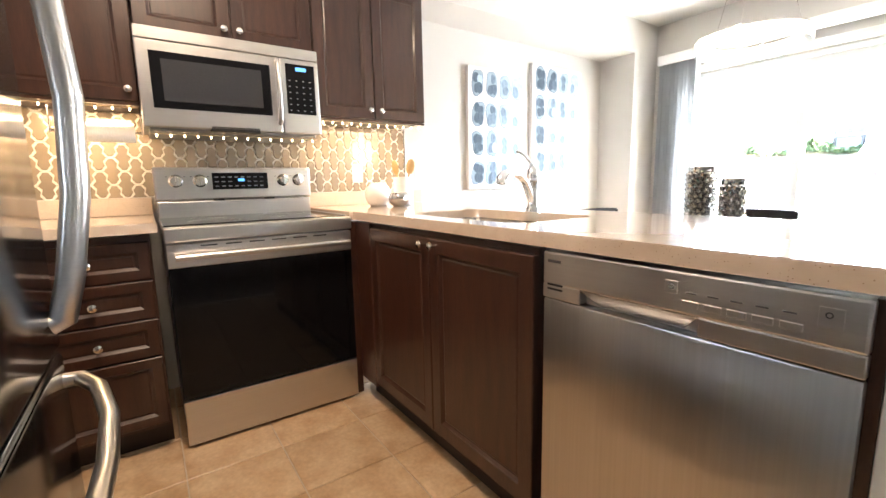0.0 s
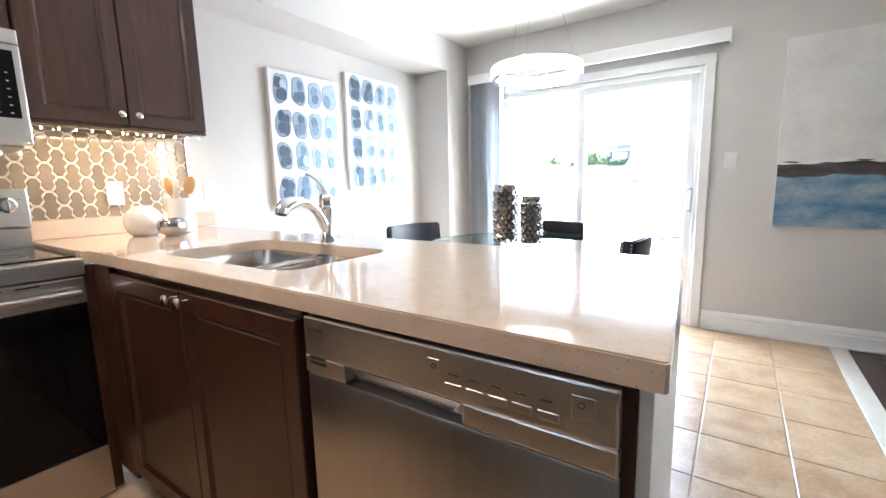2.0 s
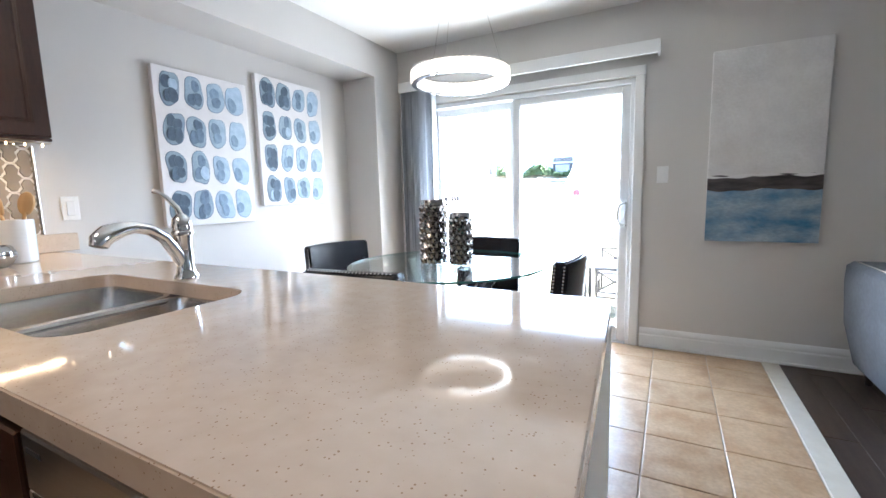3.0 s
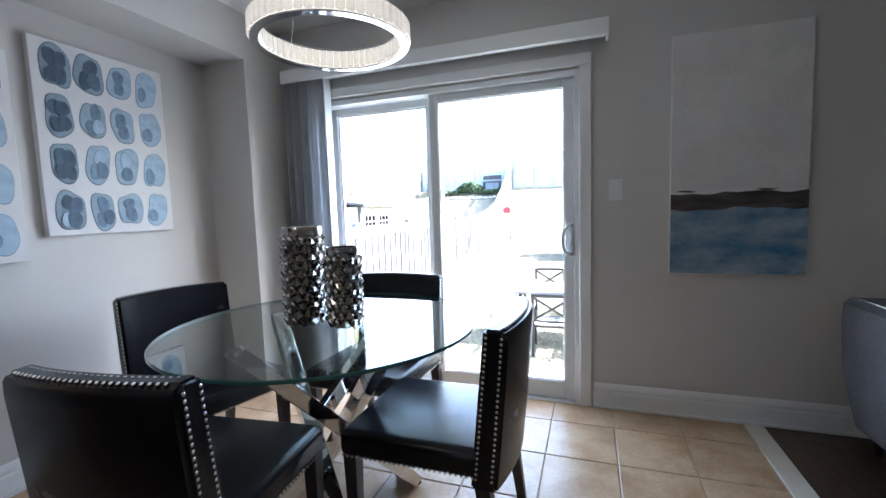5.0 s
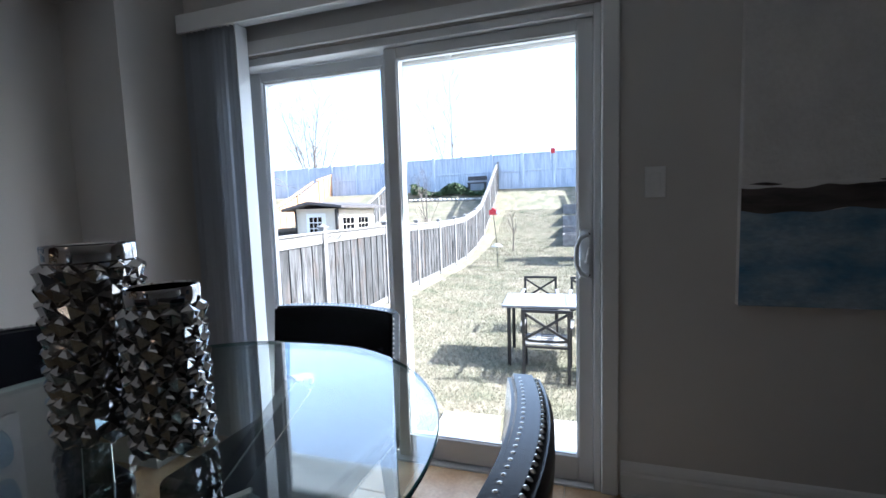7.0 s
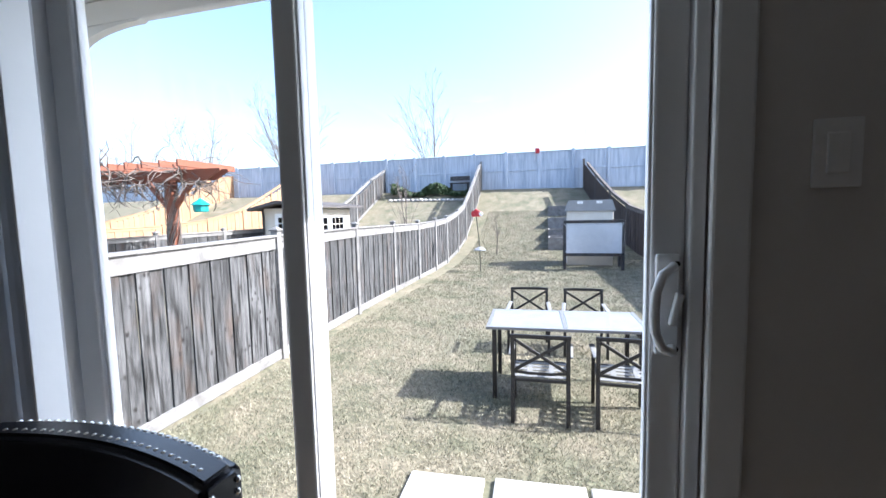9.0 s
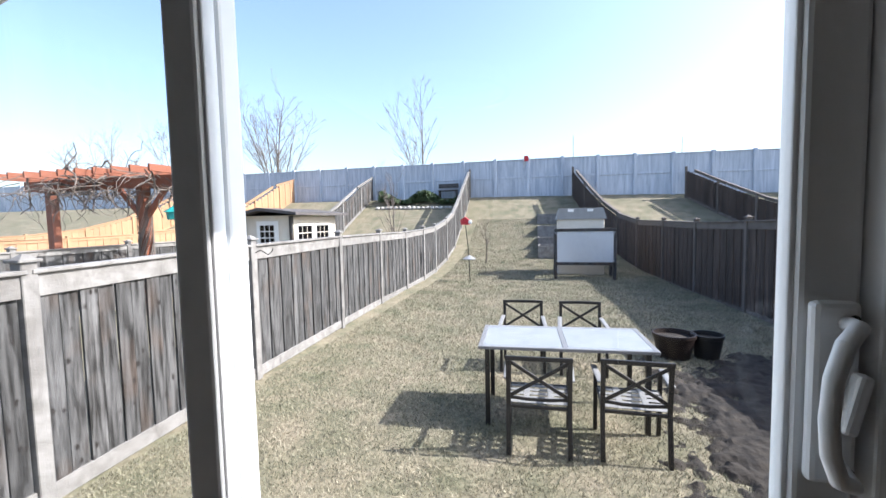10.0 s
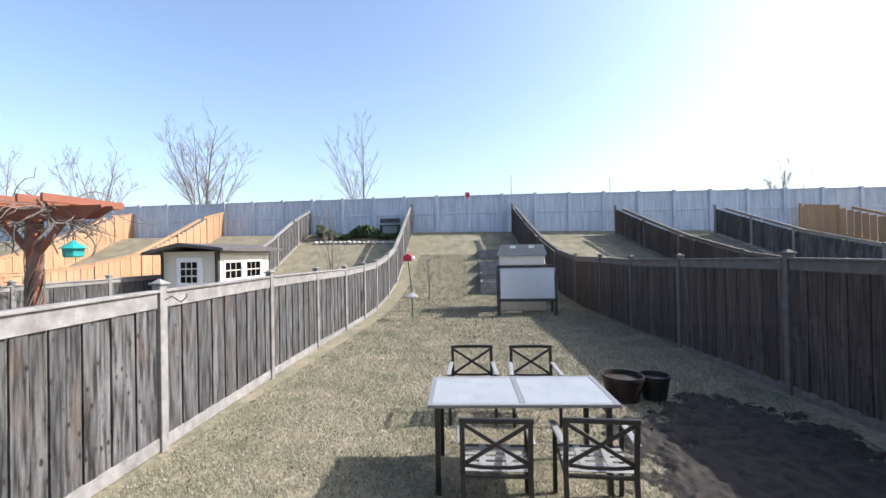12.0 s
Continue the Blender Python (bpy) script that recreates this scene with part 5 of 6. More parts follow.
def fence(name, pts, height, label, wood, rail, board_w=0.14, boards=True, post_w=0.1, cap=True, gap=0.007, top_board=0.13, drop=None):
    """A board fence through posts at pts (x, y): each bay has a kickboard, boards, a top board and a flat cap."""
    f = thing(name, label, "fence", (pts[0][0], pts[0][1], 0))
    o = Vector((pts[0][0], pts[0][1], 0))
    zs = [lawn_z(*p) - d for p, d in zip(pts, drop or [0] * len(pts))]
    board_mesh = {}
    post_mesh = None
    for (x, y), z in zip(pts, zs):
        bm = box(-post_w / 2, -post_w / 2, -0.1, post_w / 2, post_w / 2, height + 0.05, 0.006, 1)
        ob = part("post", bm, rail, f, m=Matrix.Translation(Vector((x, y, z)) - o))
        if cap:
            c = box(-post_w * 0.72, -post_w * 0.72, height + 0.05, post_w * 0.72, post_w * 0.72, height + 0.075, 0.006, 1)
            add_lathe(c, [(post_w * 0.72, height + 0.075), (0.012, height + 0.11), (0, height + 0.11)], 4, Matrix.Rotation(radians(45), 4, "Z"))
            part("post_cap", c, rail, ob)
    for (p, za), (q, zb) in zip(zip(pts, zs), zip(pts[1:], zs[1:])):
        d = Vector((q[0] - p[0], q[1] - p[1], 0))
        L = d.length
        yaw = math.atan2(d.y, d.x)
        base = Matrix.Translation(Vector((p[0], p[1], za)) - o) @ Matrix.Rotation(yaw, 4, "Z")
        tilt = base @ Matrix.Rotation(-math.atan2(zb - za, L), 4, "Y")
        LL = math.hypot(L, zb - za)
        s = post_w / 2
        part("kickboard", box(s, -0.02, 0.0, LL - s, 0.022, 0.135, 0.004, 1), rail, f, "pale kickboard", m=tilt)
        part("top_board", box(s, -0.03, height - top_board, LL - s, 0.03, height - 0.03, 0.004, 1), rail, f, m=tilt)
        part("cap_board", box(s - 0.02, -0.06, height - 0.03, LL - s + 0.02, 0.06, height, 0.005, 1), rail, f, m=tilt)
        n = max(1, int(round((L - post_w) / board_w)))
        w = (L - post_w) / n
        key = round(w, 2)
        slope = (zb - za) / L
        for k in range(n if boards else 0):
            cx = s + w * (k + 0.5)
            if key not in board_mesh:
                bb = box(-w / 2 + gap, -0.012, 0.12, w / 2 - gap, 0.012, height - top_board + 0.02, 0.002, 1)
                ob = part("board", bb, wood, f, m=base @ Matrix.Translation((cx, 0.012 * (k % 2), slope * cx)))
                board_mesh[key] = ob.data
            else:
                shared("board", board_mesh[key], f, base @ Matrix.Translation((cx, 0.012 * (k % 2), slope * cx)))
        if not boards:
            part("panel", box(s, -0.01, 0.1, LL - s, 0.01, height - 0.1), wood, f, m=tilt)
    return f


def line(points, step):
    out = []
    for (ax, ay), (bx, by) in zip(points, points[1:]):
        n = max(1, round(math.hypot(bx - ax, by - ay) / step))
        out += [(ax + (bx - ax) * k / n, ay + (by - ay) * k / n) for k in range(n)]
    return out + [points[-1]]


fence("board_fence", [(-1.36, 0.35), (-1.42, 1.6), (-1.5, 3.97), (-1.62, 6.49), (-1.75, 8.75), (-1.8, 10.8), (-1.8, 12.6), (-1.82, 14.2), (-1.86, 16.2), (-1.94, 18.2), (-2.03, 20.3), (-2.13, 22.4), (-2.24, 24.4)], 1.66,
      "weathered grey board fence with capped posts, sunlit", M["wood_grey"], M["wood_rail"], top_board=0.19, drop=[0, 0, -0.01, -0.02, 0.01, 0.04, 0.0, 0.0, 0.0, 0.02, 0.03, 0.06, 0.1])
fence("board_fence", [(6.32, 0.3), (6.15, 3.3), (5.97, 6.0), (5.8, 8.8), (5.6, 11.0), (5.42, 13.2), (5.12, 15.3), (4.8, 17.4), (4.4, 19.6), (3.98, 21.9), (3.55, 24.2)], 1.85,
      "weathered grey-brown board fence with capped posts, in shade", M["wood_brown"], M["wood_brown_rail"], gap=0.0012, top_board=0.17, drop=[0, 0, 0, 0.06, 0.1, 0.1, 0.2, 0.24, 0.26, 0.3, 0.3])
fence("neighbour_fence", line([(-7.7, 3), (-8.0, 12.5), (-8.39, 24.9)], 2.3), 1.5, "weathered grey fence on the neighbouring slope", M["wood_grey"], M["wood_rail"], 0.2, gap=0.003)
fence("cedar_fence", line([(-13.2, 5), (-13.5, 13), (-13.9, 25.2)], 2.4), 1.6, "new orange cedar fence climbing the slope", M["wood_new"], M["wood_new"], 0.3, cap=False)
fence("cedar_fence", line([(-19.2, 5), (-19.5, 13), (-20, 25.7)], 2.4), 1.6, "new orange cedar fence further along the slope", M["wood_new"], M["wood_new"], 0.3, cap=False)
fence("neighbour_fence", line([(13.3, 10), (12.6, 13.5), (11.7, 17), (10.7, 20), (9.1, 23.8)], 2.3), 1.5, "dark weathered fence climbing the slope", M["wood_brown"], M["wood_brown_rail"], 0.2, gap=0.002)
fence("neighbour_fence", line([(20.5, 12), (19.3, 14.5), (17.5, 18), (15.9, 20.5), (14.2, 23.7)], 2.3), 1.5, "grey weathered fence further along the slope", M["wood_grey"], M["wood_rail"], 0.2, gap=0.002)
fence("cedar_fence", line([(26, 14), (23.5, 18), (21.1, 22), (20.1, 23.5), (18.5, 23.8)], 2.3), 1.5, "brown cedar fence at the far side of the slope", M["wood_new"], M["wood_new"], 0.3, cap=False)

barrier = thing("noise_barrier", "long grey panelled noise barrier with posts", "barrier", (0, 0, 0))
bx = [-44 + 1.88 * k for k in range(44)]
for k, x in enumerate(bx):
    y, x2 = wall_y(x), x + 1.88
    zb = 2.53 - 0.013 * max(0, x - 2)
    part("post", box(-0.09, -0.11, -0.4, 0.09, 0.11, 2.08, 0.01, 1), M["barrier"], barrier, m=Matrix.Translation((x, y, zb)))
    d = math.atan2(wall_y(x2) - y, 1.88)
    m = Matrix.Translation((x, y, zb)) @ Matrix.Rotation(d, 4, "Z")
    part("panel", box(0.09, -0.03, -0.4, 1.8, 0.03, 1.95, 0.004, 1), M["barrier"], barrier, m=m)
    part("rail", box(0.09, -0.06, 0.93, 1.8, -0.031, 1.02, 0.006, 1), M["barrier"], barrier, m=m)
    part("top_cap", box(0.085, -0.07, 1.952, 1.805, 0.07, 2.0, 0.006, 1), M["barrier"], barrier, m=m)

# pavers by the door, soil patch
for px0, py0, w, h in ((1.07, 1.34, 0.54, 0.6), (1.68, 1.37, 0.62, 0.62), (2.33, 1.4, 0.6, 0.62)):
    tagged(part("paver", box(0, 0, -0.04, w, h, 0.03, 0.012, 2), M["paver"], None, m=pose(px0, py0, -0.745, 0, 0, 3)), "pale square concrete paver set in the lawn", "paver", "pavers by the door")


def soil_edge(x, y):
    """Over 0 where the lawn is dug up."""
    u, v = (x - 4.5) / 1.4, (y - 3.4) / 2.4
    return 1 - math.hypot(u, v) ** 2.0 - 0.5 * noise.noise((x * 1.4, y * 1.4, 1)) - 0.55 * noise.noise((x * 4.5, y * 4.5, 7)) - 0.45 * noise.noise((x * 12, y * 12, 4))


sm = bmesh.new()
N = 130
sv = []
for j in range(N + 1):
    row = []
    for i in range(N + 1):
        x, y = 2.7 + 3.0 * i / N, 0.9 + 5.0 * j / N
        edge = soil_edge(x, y)
        h = 0.03 * max(-1.0, min(1, edge * 1.6)) + (0.022 + 0.012 * noise.noise((x * 6.3, y * 5.1, 5)) + 0.014 * noise.noise((x * 14.7 + y * 3, y * 12.1 - x * 4, 5)) + 0.018 * noise.noise((x * 19 - y * 5, y * 9 + x * 8, 2))) * max(0, min(1, edge * 3))
        row.append(sm.verts.new((x, y, lawn_z(x, y) + h)))
    sv.append(row)
for a, b in zip(sv, sv[1:]):
    for k in range(N):
        sm.faces.new((a[k], a[k + 1], b[k + 1], b[k]))
structure("ground_soil", sm, M["soil"], "bare dug soil beside the patio table", smooth=True)

# grass blades near the house
rng = np.random.default_rng(4)
NB = 380000
gx, gy = rng.uniform(-1.35, 5.7, NB), 0.4 + 21.0 * rng.uniform(0, 1, NB) ** 1.9
keep = ~((gx > 1.05) & (gx < 2.95) & (gy > 1.2) & (gy < 2.0))
gx, gy = gx[keep], gy[keep]
verts, faces = [], []
for x, y, a, h, l in zip(gx, gy, rng.uniform(0, 6.28, NB), rng.uniform(0.012, 0.034, NB), rng.uniform(-0.028, 0.028, NB)):
    if x > 2.6 and y < 6 and h < 0.0325 and soil_edge(x, y) > 0.2:
        continue
    z = lawn_z(x, y) - 0.003
    g = 1 + 0.09 * y
    h, l = h * min(g, 1.6), l * g
    c, s = 0.0035 * g * math.cos(a), 0.0035 * g * math.sin(a)
    i = len(verts)
    verts += [(x - 0.75 * c, y - 0.75 * s, z), (x + 0.75 * c, y + 0.75 * s, z), (x + l, y - l * math.sin(a), z + h)]
    faces.append((i, i + 1, i + 2))
gme = bpy.data.meshes.new("grass_blades")
gme.from_pydata(verts, [], faces)
gme.materials.append(M["blade"])
tagged(new("grass_blades", gme), "short dry straw-coloured grass blades", "grass", kind="stuff")

# patio set
GZ = -0.745
pt = thing("patio_table", "dark metal patio table with two frosted glass panes", "table", (2.142, 3.715, GZ), 2.8)
part("frame", frame_ring(-0.78, 0.78, -0.4, 0.4, 0.045, 0, 0.03), M["sky_sheen_metal"], pt, m=Matrix.Translation((0, 0, 0.765)) @ Matrix.Rotation(radians(90), 4, "X") @ Matrix.Scale(-1, 4, (0, 1, 0)) @ Matrix.Translation((0, 0, 0)))
part("cross_bar", box(-0.022, -0.36, 0.737, 0.022, 0.36, 0.764, 0.003), M["sky_sheen_metal"], pt)
for sx in (-1, 1):
    part("pane", box(min(sx * 0.024, sx * 0.737), -0.357, 0.752, max(sx * 0.024, sx * 0.737), 0.357, 0.762, 0.002), M["frosted"], pt, "pale frosted glass pane")
    for sy in (-1, 1):
        part("leg", box(sx * 0.7 - 0.022, sy * 0.33 - 0.022, 0.0, sx * 0.7 + 0.022, sy * 0.33 + 0.022, 0.737, 0.004), M["iron"], pt)
    part("apron", box(sx * 0.7 - 0.012, -0.31, 0.66, sx * 0.7 + 0.012, 0.31, 0.7, 0.002), M["iron"], pt)

def bars(runs, w, d):
    """Flat or square bars along runs of points: w across, d deep."""
    bm = bmesh.new()
    for pts in runs:
        for p, q in zip(pts, pts[1:]):
            p, q = Vector(p), Vector(q)
            way = q - p
            side = way.cross(Vector((0, 1, 0)))
            side = side.normalized() if side.length > 0.02 * way.length else Vector((1, 0, 0))
            deep = way.cross(side).normalized()
            m = Matrix((side, deep, way.normalized())).transposed().to_4x4()
            m.translation = p
            add_box(bm, -w / 2, -d / 2, -0.004, w / 2, d / 2, way.length + 0.004, 0.003, 1, m=m)
    return bm


pc = thing("patio_chair", "dark metal patio armchair with a crossed back and strap seat", "chair", (0, 0, GZ), group="patio chairs")
PW, PH = 0.243, 0.8
for s in (-1, 1):
    part("back_leg", bars([[(s * PW, 0.3, 0), (s * PW, 0.235, 0.4), (s * PW, 0.28, PH)]], 0.036, 0.028), M["iron"], pc)
    part("front_leg", bars([[(s * (PW + 0.02), -0.24, 0), (s * (PW + 0.02), -0.2, 0.59)]], 0.034, 0.034), M["iron"], pc)
    part("armrest", box(-0.026, -0.27, -0.009, 0.026, 0.21, 0.009, 0.008, 2, m=pose(s * (PW + 0.024), 0.03, 0.604, 3, 0, s * 3)), M["strap"], pc, "pale flat armrest", smooth=True)
    part("side_rail", bars([[(s * PW, -0.21, 0.395), (s * PW, 0.235, 0.385)]], 0.026, 0.03), M["iron"], pc)
    part("cross", bars([[(s * (PW - 0.012), 0.272, PH - 0.03), (-s * (PW - 0.012), 0.243, 0.475)]], 0.03, 0.012), M["iron"], pc)
part("top_rail", bars([[(-PW - 0.018, 0.28, PH), (-PW * 0.5, 0.292, PH + 0.004), (PW * 0.5, 0.292, PH + 0.004), (PW + 0.018, 0.28, PH)]], 0.036, 0.024), M["iron"], pc)
part("lower_rail", bars([[(-PW, 0.24, 0.465), (-PW * 0.4, 0.252, 0.455), (PW * 0.4, 0.252, 0.455), (PW, 0.24, 0.465)]], 0.026, 0.014), M["iron"], pc)
part("front_rail", bars([[(-PW, -0.21, 0.395), (PW, -0.21, 0.395)]], 0.03, 0.026), M["iron"], pc)
part("rear_rail", bars([[(-PW, 0.235, 0.385), (PW, 0.235, 0.385)]], 0.026, 0.026), M["iron"], pc)
for k in range(5):
    part("strap", box(-PW, -0.18 + 0.085 * k, 0.404, PW, -0.125 + 0.085 * k, 0.41, 0.002), M["strap"], pc, "pale woven seat strap")
for k in (-1, 1):
    part("strap", box(k * 0.1 - 0.025, -0.2, 0.411, k * 0.1 + 0.025, 0.23, 0.415, 0.002), M["strap"], pc)
pc.matrix_basis = pose(1.925, 3.17, GZ, 0, 0, 181)
copy_thing(pc, pose(2.675, 3.2, GZ, 0, 0, 178))
copy_thing(pc, pose(1.705, 4.98, GZ, 0, 0, 2))
copy_thing(pc, pose(2.435, 4.98, GZ, 0, 0, 1))

for x, y, r, h, m, label in ((3.68, 5.7, 0.27, 0.33, "terracotta", "wide brown plastic planter, empty"), (4.1, 5.75, 0.2, 0.33, "black", "black plastic planter with soil")):
    p = thing("planter_pot", label, "planter", (x, y, lawn_z(x, y)))
    part("pot", lathe([(0, 0), (r * 0.72, 0), (r * 0.95, h - 0.05), (r, h - 0.045), (r, h), (r * 0.93, h), (r * 0.9, h - 0.06), (0, h - 0.08)], 32), M[m], p, smooth=True)
    part("soil", lathe([(0, h - 0.055), (r * 0.5, h - 0.06), (r * 0.9, h - 0.065)], 20), M["soil"], p)

# hutch with a storage box behind
hutch = thing("garden_hutch", "wooden hutch with a white lattice front", "hutch", (2.3, 13.0, -0.745))
for hx in (0.03, 1.74):
    for hy in (0.03, 0.75):
        part("post", box(hx - 0.045, hy - 0.045, 0, hx + 0.045, hy + 0.045, 1.53, 0.005, 1), M["wood_grey"], hutch)
part("front_panel", box(0.08, -0.02, 0.55, 1.7, 0.0, 1.5, 0.003, 1), M["lattice"], hutch, "white lattice panel")
for i in range(30):
    part("lattice_slat", box(-0.006, -0.028, -0.58, 0.006, -0.021, 0.58, m=pose(0.36 + 0.04 * i * 0.9, 0, 1.025, 0, 38 if i % 2 else -38, 0)), M["lattice"], hutch)
part("rail", box(0.0, -0.05, 1.49, 1.78, 0.02, 1.58, 0.004, 1), M["wood_grey"], hutch)
part("rail", box(0.0, -0.05, 0.46, 1.78, 0.02, 0.55, 0.004, 1), M["wood_grey"], hutch)
part("side_board", box(0.02, 0.07, 0.55, 0.05, 0.7, 1.48, 0.004, 1), M["wood_grey"], hutch)
part("side_board", box(1.72, 0.07, 0.55, 1.75, 0.7, 1.48, 0.004, 1), M["wood_grey"], hutch)
shedbox = thing("storage_box", "grey resin storage box with a sloping lid", "storage box", (2.42, 13.95, -0.77))
part("body", box(0, 0, 0, 1.45, 0.9, 1.9, 0.02, 2), M["stucco"], shedbox)
part("lid", prism([(-0.07, 1.88), (1.52, 1.88), (1.4, 2.24), (0.05, 2.24)], -0.06, 0.9), mat("grey_resin", (0.25, 0.25, 0.25), 0.6, second=(0.3, 0.3, 0.3), scale=8), shedbox, m=Matrix.Rotation(radians(90), 4, "X") @ Matrix.Scale(-1, 4, (0, 0, 1)))
for i in range(2):
    part("skylight", box(0.32 + 0.6 * i, -0.075, 2.12, 0.5 + 0.6 * i, -0.061, 2.2, 0.004, 1), M["white_plastic"], shedbox)
for k in range(4):
    y = 16.6 + 1.4 * k
    b = thing("raised_bed", "weathered timber raised bed stepping up the slope", "raised bed", (1.75 - 0.03 * k, y, lawn_z(2.3, y) - 0.05), group="raised beds")
    for a in ((0, 0, 1.2, 0.05), (0, 1.3, 1.2, 1.35), (0, 0.05, 0.05, 1.3), (1.15, 0.05, 1.2, 1.3)):
        part("plank", box(a[0], a[1], 0, a[2], a[3], 0.55, 0.006, 1), M["wood_rail"], b)
    part("soil", box(0.05, 0.05, 0.3, 1.15, 1.3, 0.42), M["soil"], b)

# birdhouse and feeder tray on a pole
bird = thing("birdhouse_pole", "small red birdhouse and a tray on a thin pole", "birdhouse", (-0.3, 12.55, -0.745))
part("pole", tube([(0.02, 0, 0), (-0.02, 0, 1.0), (-0.1, 0, 1.78)], 0.012, 8), M["iron"], bird)
part("tray", lathe([(0, 0.74), (0.05, 0.76), (0.2, 0.68), (0.2, 0.7), (0.04, 0.79), (0, 0.8)], 16), M["pale_ink"], bird, "grey tin tray")
hs = part("house", prism([(-0.12, 0), (0.12, 0), (0.14, 0.14), (0, 0.24), (-0.14, 0.14)], -0.1, 0.1), M["red"], bird, m=Matrix.Translation((-0.1, 0, 1.76)) @ Matrix.Rotation(radians(90), 4, "X"))
part("flower", lathe([(0, 0), (0.08, 0.01), (0.05, 0.03), (0, 0.035)], 5, pose(0.06, -0.08, 1.84, 90, 0, 0)), M["flag_white"], bird)


def bare_tree(name, at, height, spread, seed, label, stems=7, boughs=13, twigs=5, thick=0.011):
    """A leafless tree: upright stems fanning from the base, each with rising boughs and fine twigs."""
    rnd = random.Random(seed)
    limbs, trunk = bmesh.new(), bmesh.new()

    def grow(p, d, length, r, level, bm):
        n = (7, 5, 4, 2)[level]
        pts, rad, q, dd = [p.copy()], [r], p.copy(), d.copy()
        for k in range(n):
            dd = (dd + Vector((rnd.uniform(-1, 1), rnd.uniform(-1, 1), rnd.uniform(-0.4, 0.8))) * (0.07, 0.13, 0.16, 0.1)[level]).normalized()
            q = q + dd * length / n
            pts.append(q.copy())
            rad.append(r * (1 - 0.82 * (k + 1) / n))
        add_tube(bm, pts, rad, (6, 4, 3, 3)[level], caps=False)
        for k in range((boughs, twigs, 3, 0)[level]):
            f = rnd.uniform(0.22, 1.0)
            i = min(n - 1, int(f * n))
            u = f * n - i
            a = rnd.uniform(0, 6.28)
            side = Vector((math.cos(a), math.sin(a), 0.15)) * spread * rnd.uniform(0.35, 0.75)
            nd = ((pts[i + 1] - pts[i]).normalized() + side).normalized()
            grow(pts[i].lerp(pts[i + 1], u), nd, length * (0.46 - 0.26 * f) * rnd.uniform(0.7, 1.2), max(rad[i] * 0.5, 0.0014 * height, 0.0045), level + 1, limbs)

    for k in range(stems):
        a = 6.28 * k / stems + rnd.uniform(-0.4, 0.4)
        lean = spread * (0.06 if k == 0 else rnd.uniform(0.12, 0.5))
        d = Vector((lean * math.cos(a), lean * math.sin(a), 1)).normalized()
        grow(Vector((0, 0, -0.1)), d, height * (1 if k == 0 else rnd.uniform(0.7, 0.95)), height * thick * (1 if k == 0 else 0.7), 0, trunk if k == 0 else limbs)
    t = thing(name, label, "tree", at)
    part("trunk", trunk, M["bark"], t)
    part("crown", limbs, M["bark"], t, "bare twigs")


bare_tree("bare_tree", (-21.6, 34, 2.65), 9.8, 1.15, 3, "large leafless tree behind the barrier", 8, 14)
bare_tree("bare_tree", (-7.95, 34, 2.65), 9.4, 0.95, 8, "tall narrow leafless tree behind the barrier", 4, 11, 5, 0.008)
bare_tree("bare_tree", (-27.7, 30, 2.65), 7.3, 1.3, 5, "leafless tree behind the cedar fences")
bare_tree("bare_tree", (-36, 30, 2.65), 7.0, 1.3, 6, "leafless tree beyond the pergola")
bare_tree("bare_tree", (24.4, 34, 2.65), 5.4, 0.8, 7, "small leafless tree behind the barrier")
bare_tree("bare_tree", (-12.5, 36, 2.65), 3.6, 0.9, 12, "low leafless tree behind the barrier")
bare_tree("bare_tree", (-2.7, 37, 2.65), 3.3, 0.9, 15, "low leafless tree behind the barrier")
bare_tree("young_tree", (-0.2, 15.7, -0.55), 1.6, 1.0, 21, "young leafless tree on the lawn", 1, 12, 4, 0.022)
bare_tree("young_tree", (-3.55, 15.0, -0.5), 3.2, 0.8, 22, "slender leafless tree in the neighbouring garden", 2, 14, 4, 0.013)

# evergreen shrubs and stones before the barrier
rnd = random.Random(5)
sh = bmesh.new()
for k in range(1500):
    x = rnd.uniform(-7.6, -2.9)
    hgt = 0.75 * (0.6 + 0.4 * math.sin(x * 2.3)) * rnd.uniform(0.2, 1)
    p = Vector((x, 23.6 + rnd.uniform(-0.5, 0.4), lawn_z(x, 23.5) + hgt))
    a, b = Vector((rnd.uniform(-1, 1), rnd.uniform(-1, 1), rnd.uniform(-1, 1))) * 0.13, Vector((rnd.uniform(-1, 1), rnd.uniform(-1, 1), rnd.uniform(-1, 1))) * 0.09
    sh.faces.new([sh.verts.new(q) for q in (p - a, p + b, p + a, p - b)])
tagged(part("evergreen_shrubs", sh, M["shrub"]), "low dark evergreen shrubs along the barrier", "shrub", kind="stuff")
for k in range(18):
    x = -7.4 + 0.27 * k
    r = rnd.uniform(0.1, 0.16)
    st = bmesh.new()
    bmesh.ops.create_icosphere(st, subdivisions=2, radius=r)
    for v in st.verts:
        v.co *= 1 + 0.25 * noise.noise(v.co * 9 + Vector((k, 0, 0)))
        v.co.z *= 0.7
    tagged(part("edging_stone", st, M["stone"], None, m=Matrix.Translation((x, 22.8, lawn_z(x, 22.8) + 0.05))), "rounded pale garden edging stone", "stone", "edging stones")
bench = thing("garden_bench", "small wooden bench against the barrier", "bench", (-4.1, 23.95, lawn_z(-4.1, 24.0)))
part("seat", box(0, 0, 0.5, 1.2, 0.35, 0.56, 0.005, 1), M["wood_grey"], bench)
part("backrest", box(0, 0.3, 0.7, 1.2, 0.34, 0.95, 0.005, 1), M["wood_grey"], bench)
